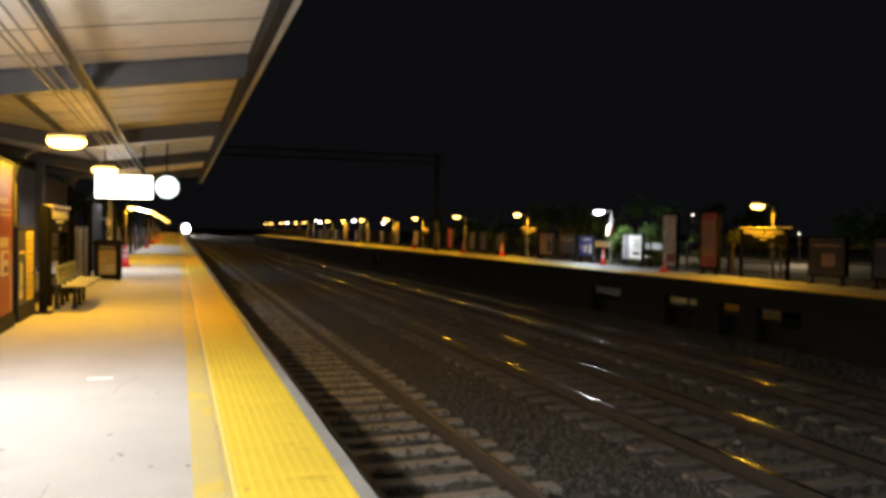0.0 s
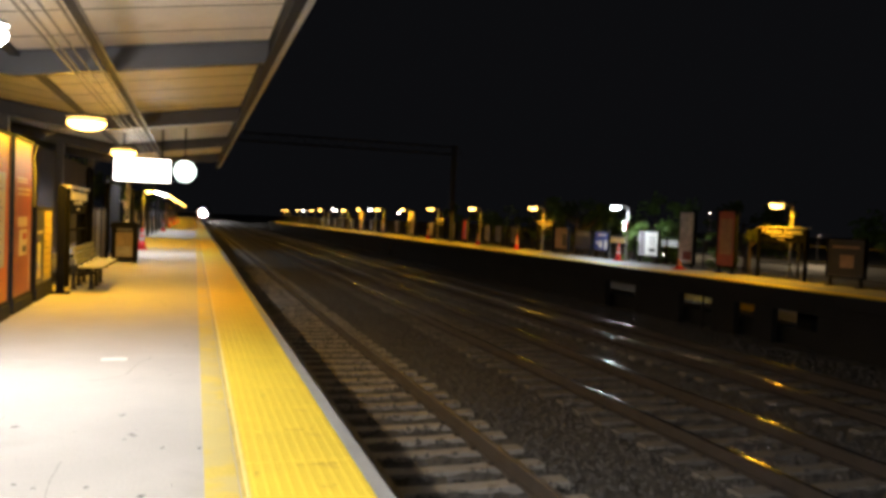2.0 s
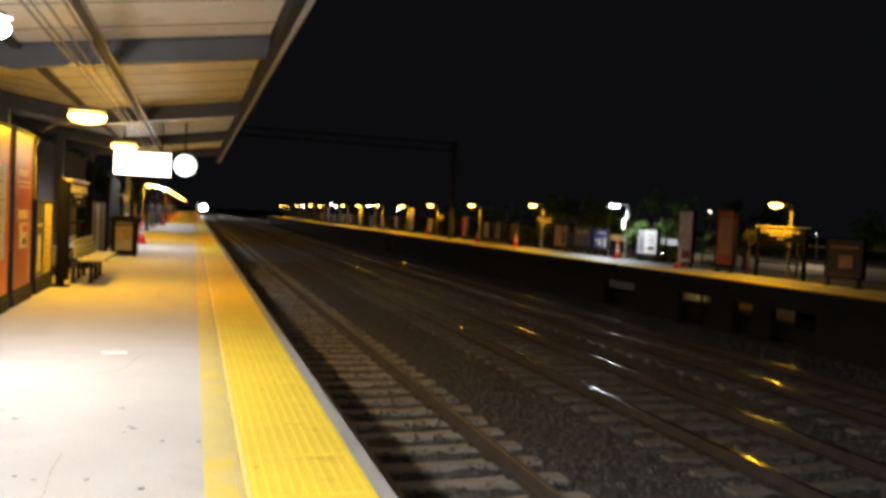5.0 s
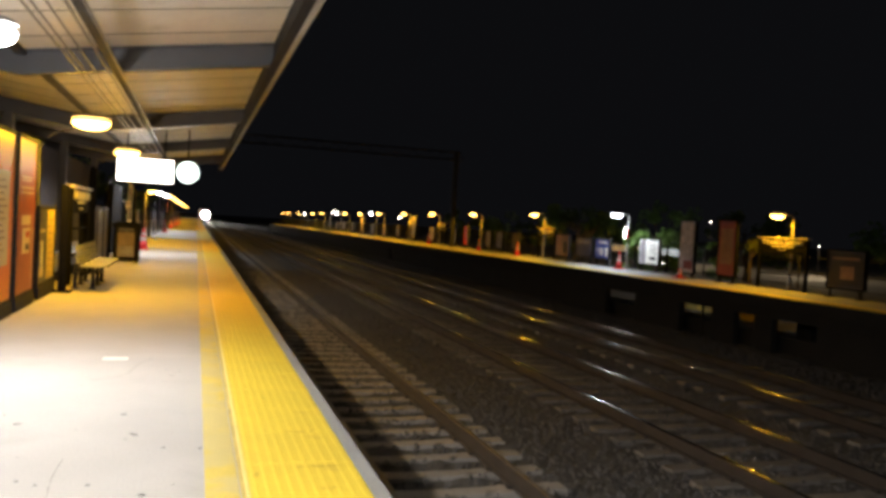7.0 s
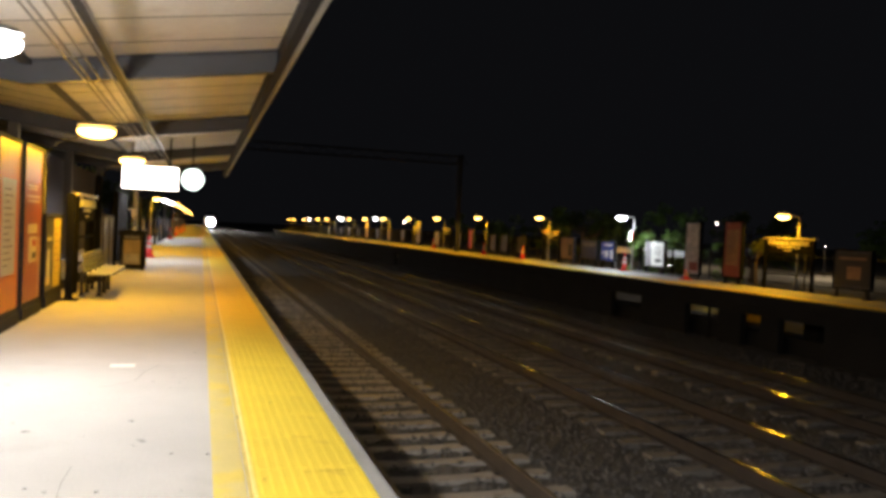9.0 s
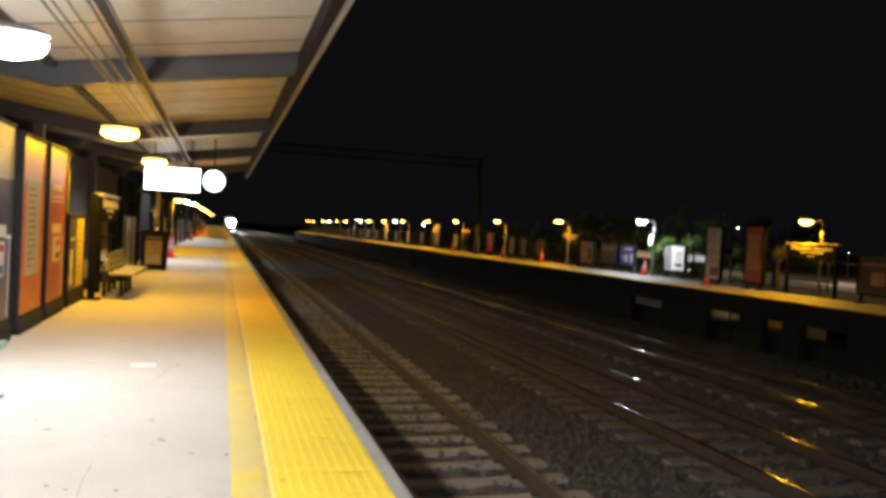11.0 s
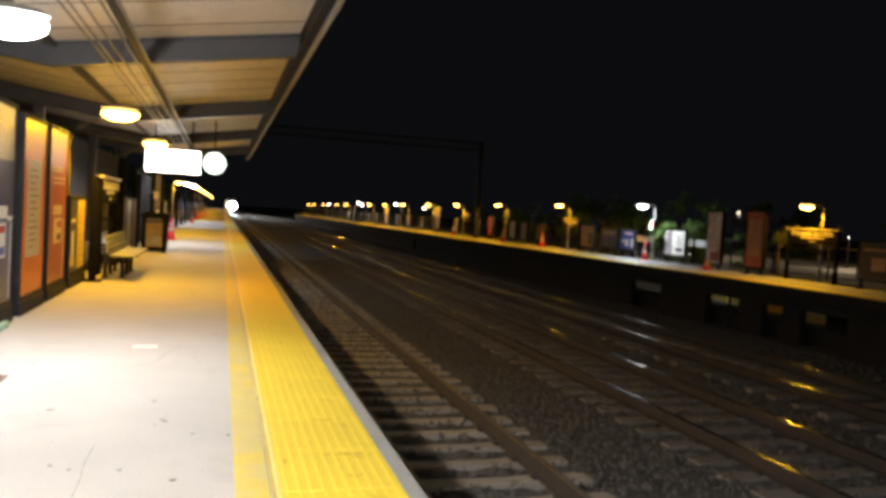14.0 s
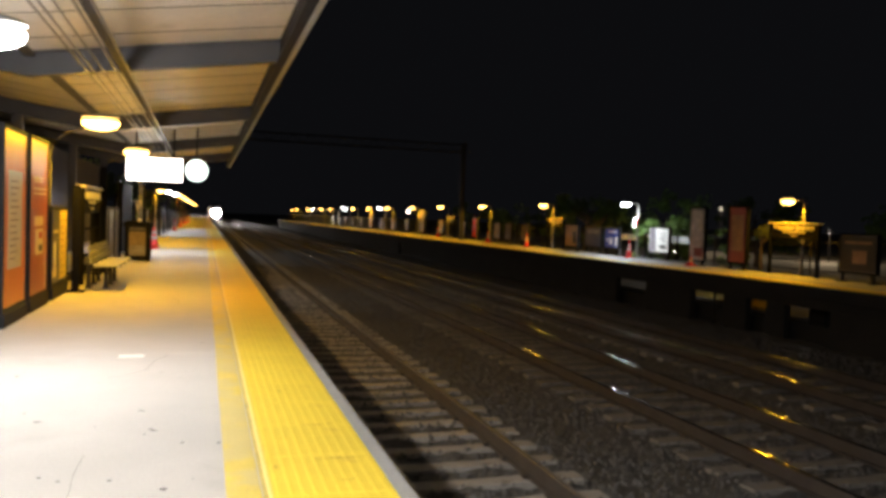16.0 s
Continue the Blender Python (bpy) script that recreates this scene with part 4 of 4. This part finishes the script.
guard = thing("guard_rail", (18.8, 0, BED - 0.06), "galvanised road guard rail behind the far platform", "guard rail")
b = B()
prism(b, [(0, 2.22), (0.03, 2.28), (0.0, 2.34), (0.0, 2.38), (0.03, 2.44), (0, 2.5), (0.02, 2.5), (0.05, 2.44), (0.02, 2.38), (0.02, 2.34), (0.05, 2.28), (0.02, 2.22)], 27.2, 33.4)
part("beam", b, M["galv"], guard)
for k in range(3):
    b = B()
    box(b, 0.055, 0.15, 27.3 + 2.9 * k, 27.42 + 2.9 * k, 0.0, 2.45)
    part("post", b, M["galv"], guard)


# ---------------------------------------------------------------- trees and bushes
def leaves(bm, centre, radius, count, size, rg):
    """Loose leaves in a ragged clump."""
    for _ in range(count):
        d = Vector((rg.gauss(0, 1), rg.gauss(0, 1), rg.gauss(0, 0.8)))
        p = Vector(centre) + d.normalized() * radius * rg.random() ** 0.4
        n = Vector((rg.gauss(0, 1), rg.gauss(0, 1), rg.gauss(0, 1) + 0.6)).normalized()
        u = n.orthogonal().normalized()
        u.rotate(Matrix.Rotation(rg.random() * 6.28, 3, n))
        v = n.cross(u)
        s = size * rg.uniform(0.6, 1.3)
        a = [bm.verts.new(p + q) for q in (u * s, v * s * 0.45 + n * s * 0.1, -u * s, -v * s * 0.45 + n * s * 0.1)]
        bm.faces.new(a)


def tree(x, y, h, spread, label, seed, clumps=26, per=70, size=0.11, low=0.28, leaf="leaf", z0=BED - 0.1):
    rg = random.Random(seed)
    th = thing("tree", (x, y, z0), label, "tree", "trees behind the far platform")
    b = B()
    pts = [(0, 0, 0), (rg.uniform(-.1, .1), rg.uniform(-.1, .1), h * 0.25), (rg.uniform(-.2, .2), rg.uniform(-.2, .2), h * 0.5), (0, 0, h * 0.8)]
    tube(b, pts, [0.05 * h ** 0.8, 0.04 * h ** 0.8, 0.028 * h ** 0.8, 0.01], 9)
    tips = []
    for k in range(11):
        z = h * rg.uniform(low, max(0.75, low + 0.1))
        a = rg.random() * 6.28
        r = spread * rg.uniform(0.5, 0.95)
        tip = (r * math.cos(a), r * math.sin(a), z + h * rg.uniform(0.05, 0.22))
        tube(b, [(0, 0, z - 0.05 * h), (tip[0] * 0.5, tip[1] * 0.5, z + 0.03 * h), tip], [0.014 * h ** 0.8, 0.009 * h ** 0.8, 0.003 * h], 6)
        tips.append(tip)
    part("trunk", b, M["bark"], th)
    b = B()
    for k in range(clumps):
        t = rg.choice(tips)
        c = (t[0] + rg.gauss(0, spread * 0.22), t[1] + rg.gauss(0, spread * 0.22), t[2] + rg.gauss(0, h * 0.07))
        leaves(b, c, spread * rg.uniform(0.16, 0.3), per, size, rg)
    part("crown", b, M[leaf], th)
    return th


tree(19.3, 29.95, 3.75, 1.15, "leafy green tree lit by a white lamp", 1, 40, 60, 0.12)
tree(21.6, 33.5, 4.3, 1.7, "leafy green tree at the lit edge of the dark", 2)
tree(21.0, 40.5, 4.8, 1.8, "dark leafy tree behind the far platform", 3)
tree(21.5, 27.5, 3.0, 1.0, "small dark bush behind the far platform", 4, 14, 50)
tree(17.85, 21.95, 1.6, 0.30, "small yellowish bush near an orange lamp", 5, 22, 60, 0.07, 0.55, "yellowleaf", 0.0)
for k in range(7):
    tree(34 + rr.uniform(-3, 5), 14 + 15 * k, rr.uniform(4.2, 5.4), rr.uniform(2.2, 3.0), "low dark tree in the night", 20 + k, 24, 40, 0.22)
for k in range(7):
    tree(-9 + rr.uniform(-2, 1), 40 + 16 * k, rr.uniform(6, 9), rr.uniform(2.4, 3.2), "tall dark tree behind the near platform", 40 + k, 18, 36, 0.22)


# ---------------------------------------------------------------- portal over the tracks, distant lamps
portal = thing("overhead_portal", (0, 48.7, BED - 0.1), "dark steel portal spanning the tracks", "portal")
for x in (-7.5, 16.05):
    b = B()
    box(b, x - 0.13, x + 0.13, -0.13, 0.13, 0.0, 7.9, 0.01)
    part("mast", b, M["dark"], portal)
for z in (7.3, 7.8):
    b = B()
    box(b, -7.6, 16.3, -0.05, 0.05, z - 0.05, z + 0.05)
    part("chord", b, M["near_black"], portal)
for k in range(24):
    b = B()
    x = -7.4 + k
    tube(b, [(x, 0, 7.3), (x + 0.5, 0, 7.8), (x + 1.0, 0, 7.3)], 0.03, 6)
    part("brace", b, M["near_black"], portal)


def distant_lamp(x, y, z, r, power=0):
    th = thing("lot_lamp", (x, y, BED - 0.1), "distant lot lamp on a thin pole", "lamp", "distant lamps")
    b = B()
    tube(b, [(0, 0, 0), (0, 0, z - BED + 0.1)], [0.04, 0.025], 8)
    part("pole", b, M["black"], th)
    b = B()
    rr_ = bmesh.ops.create_uvsphere(b, u_segments=14, v_segments=8, radius=r)
    bmesh.ops.translate(b, vec=(0, 0, z - BED + 0.1 + r), verts=rr_["verts"])
    part("globe", b, G["far"], th, "glowing globe", True)
    if power:
        d = bpy.data.lights.new("lamp_light", "POINT")
        d.energy, d.color, d.shadow_soft_size = power, (1.0, 0.75, 0.45), 0.15
        li = new("lamp_light", d)
        li.parent, li.location = th, (-1.6, -1.6, z - BED - 0.2)


distant_lamp(60.0, 81.3, 3.69, 0.06, 900)
distant_lamp(60.0, 63.8, 1.47, 0.038, 900)
distant_lamp(21.0, 31.8, 0.17, 0.028)
distant_lamp(40.0, 156.2, 2.55, 0.18)
distant_lamp(60.0, 357.4, 4.96, 0.30)

# ---------------------------------------------------------------- the train
def carriage(cab, label):
    """A bi-level car; its end stands at y = 0 and it runs back along +y. Heights are above the rails."""
    th = thing("train_car", (TRACKS[0], 0, TOR), label, "train car", "train")
    w = 1.5
    prof = [(-w, 0.55), (-w, 3.1), (-w + 0.12, 3.9), (-w + 0.5, 4.3), (w - 0.5, 4.3), (w - 0.12, 3.9), (w, 3.1), (w, 0.55)]
    b = B()
    prism(b, prof, 0.25 if cab else 0.0, 25.0)
    body = part("body", b, M["silver"], th)
    if cab:
        b = B()
        n = len(prof)
        back = [b.verts.new((x, 0.25, z)) for x, z in prof]
        front = [b.verts.new((x * 0.9, -0.15, 0.55 + (z - 0.55) * 0.94)) for x, z in prof]
        for i in range(n):
            b.faces.new((back[i], back[(i + 1) % n], front[(i + 1) % n], front[i]))
        b.faces.new(front)
        part("nose", b, M["dark"], th)
        for xa, xb in ((-1.2, -0.45), (0.45, 1.2)):
            b = B()
            box(b, xa, xb, -0.18, -0.152, 2.35, 3.15, 0.01)
            part("windscreen", b, M["glass"], th)
        b = B()
        box(b, -0.38, 0.38, -0.18, -0.152, 0.9, 2.95, 0.01)
        part("end_door", b, M["beam"], th)
        # seven oversized lenses packed into a disc stand in for the headlights' glare
        for x, z, r in ((0.0, 2.12, 0.27), (-0.64, 2.12, 0.27), (0.64, 2.12, 0.27), (-0.33, 2.68, 0.27), (0.33, 2.68, 0.27), (-0.33, 1.56, 0.27), (0.33, 1.56, 0.27)):
            b = B()
            tube(b, [(x, -0.30, z), (x, -0.15, z)], r * 1.15, 18)
            lampp = part("headlight", b, M["dark"], th)
            b = B()
            tube(b, [(x, -0.315, z), (x, -0.302, z)], r, 18)
            part("lens", b, G["head"], lampp, "oversized white lens standing in for headlight glare", True)
        b = B()
        prism(b, [(-1.3, 0.2), (1.3, 0.2), (1.35, 0.55), (-1.35, 0.55)], -0.3, 0.1)
        part("pilot", b, M["dark"], th)
        b = B()
        box(b, -0.15, 0.15, -0.75, -0.2, 0.72, 1.0, 0.03)
        part("coupler", b, M["dark"], th)
    for k in range(9):
        for s in (-1, 1):
            for z in (1.25, 2.75):
                b = B()
                x = s * 1.505
                box(b, x - 0.01, x + 0.01, 3.2 + 2.1 * k, 4.7 + 2.1 * k, z, z + 0.75, 0.004)
                part("window", b, G["cabin"], body)
    for y in (3.4, 5.9, 19.0, 21.5):
        for s in (-1, 1):
            b = B()
            tube(b, [(s * 0.68, y, 0.42), (s * 0.80, y, 0.42)], 0.42, 20)
            part("wheel", b, M["rust"], th)
    return th


train = carriage(True, "lead train car with blazing headlights on the near track")
coaches = [carriage(False, "bi-level train coach behind the lead car") for _ in range(2)]


def motions():
    for n, car in enumerate([train] + coaches):
        walk(car, [(t, pose(TRACKS[0], 272.0 - 4.3 * t + 25.4 * n, TOR)) for t in (0.0, 4.0, 8.0, 12.0, 16.0)])


motions()
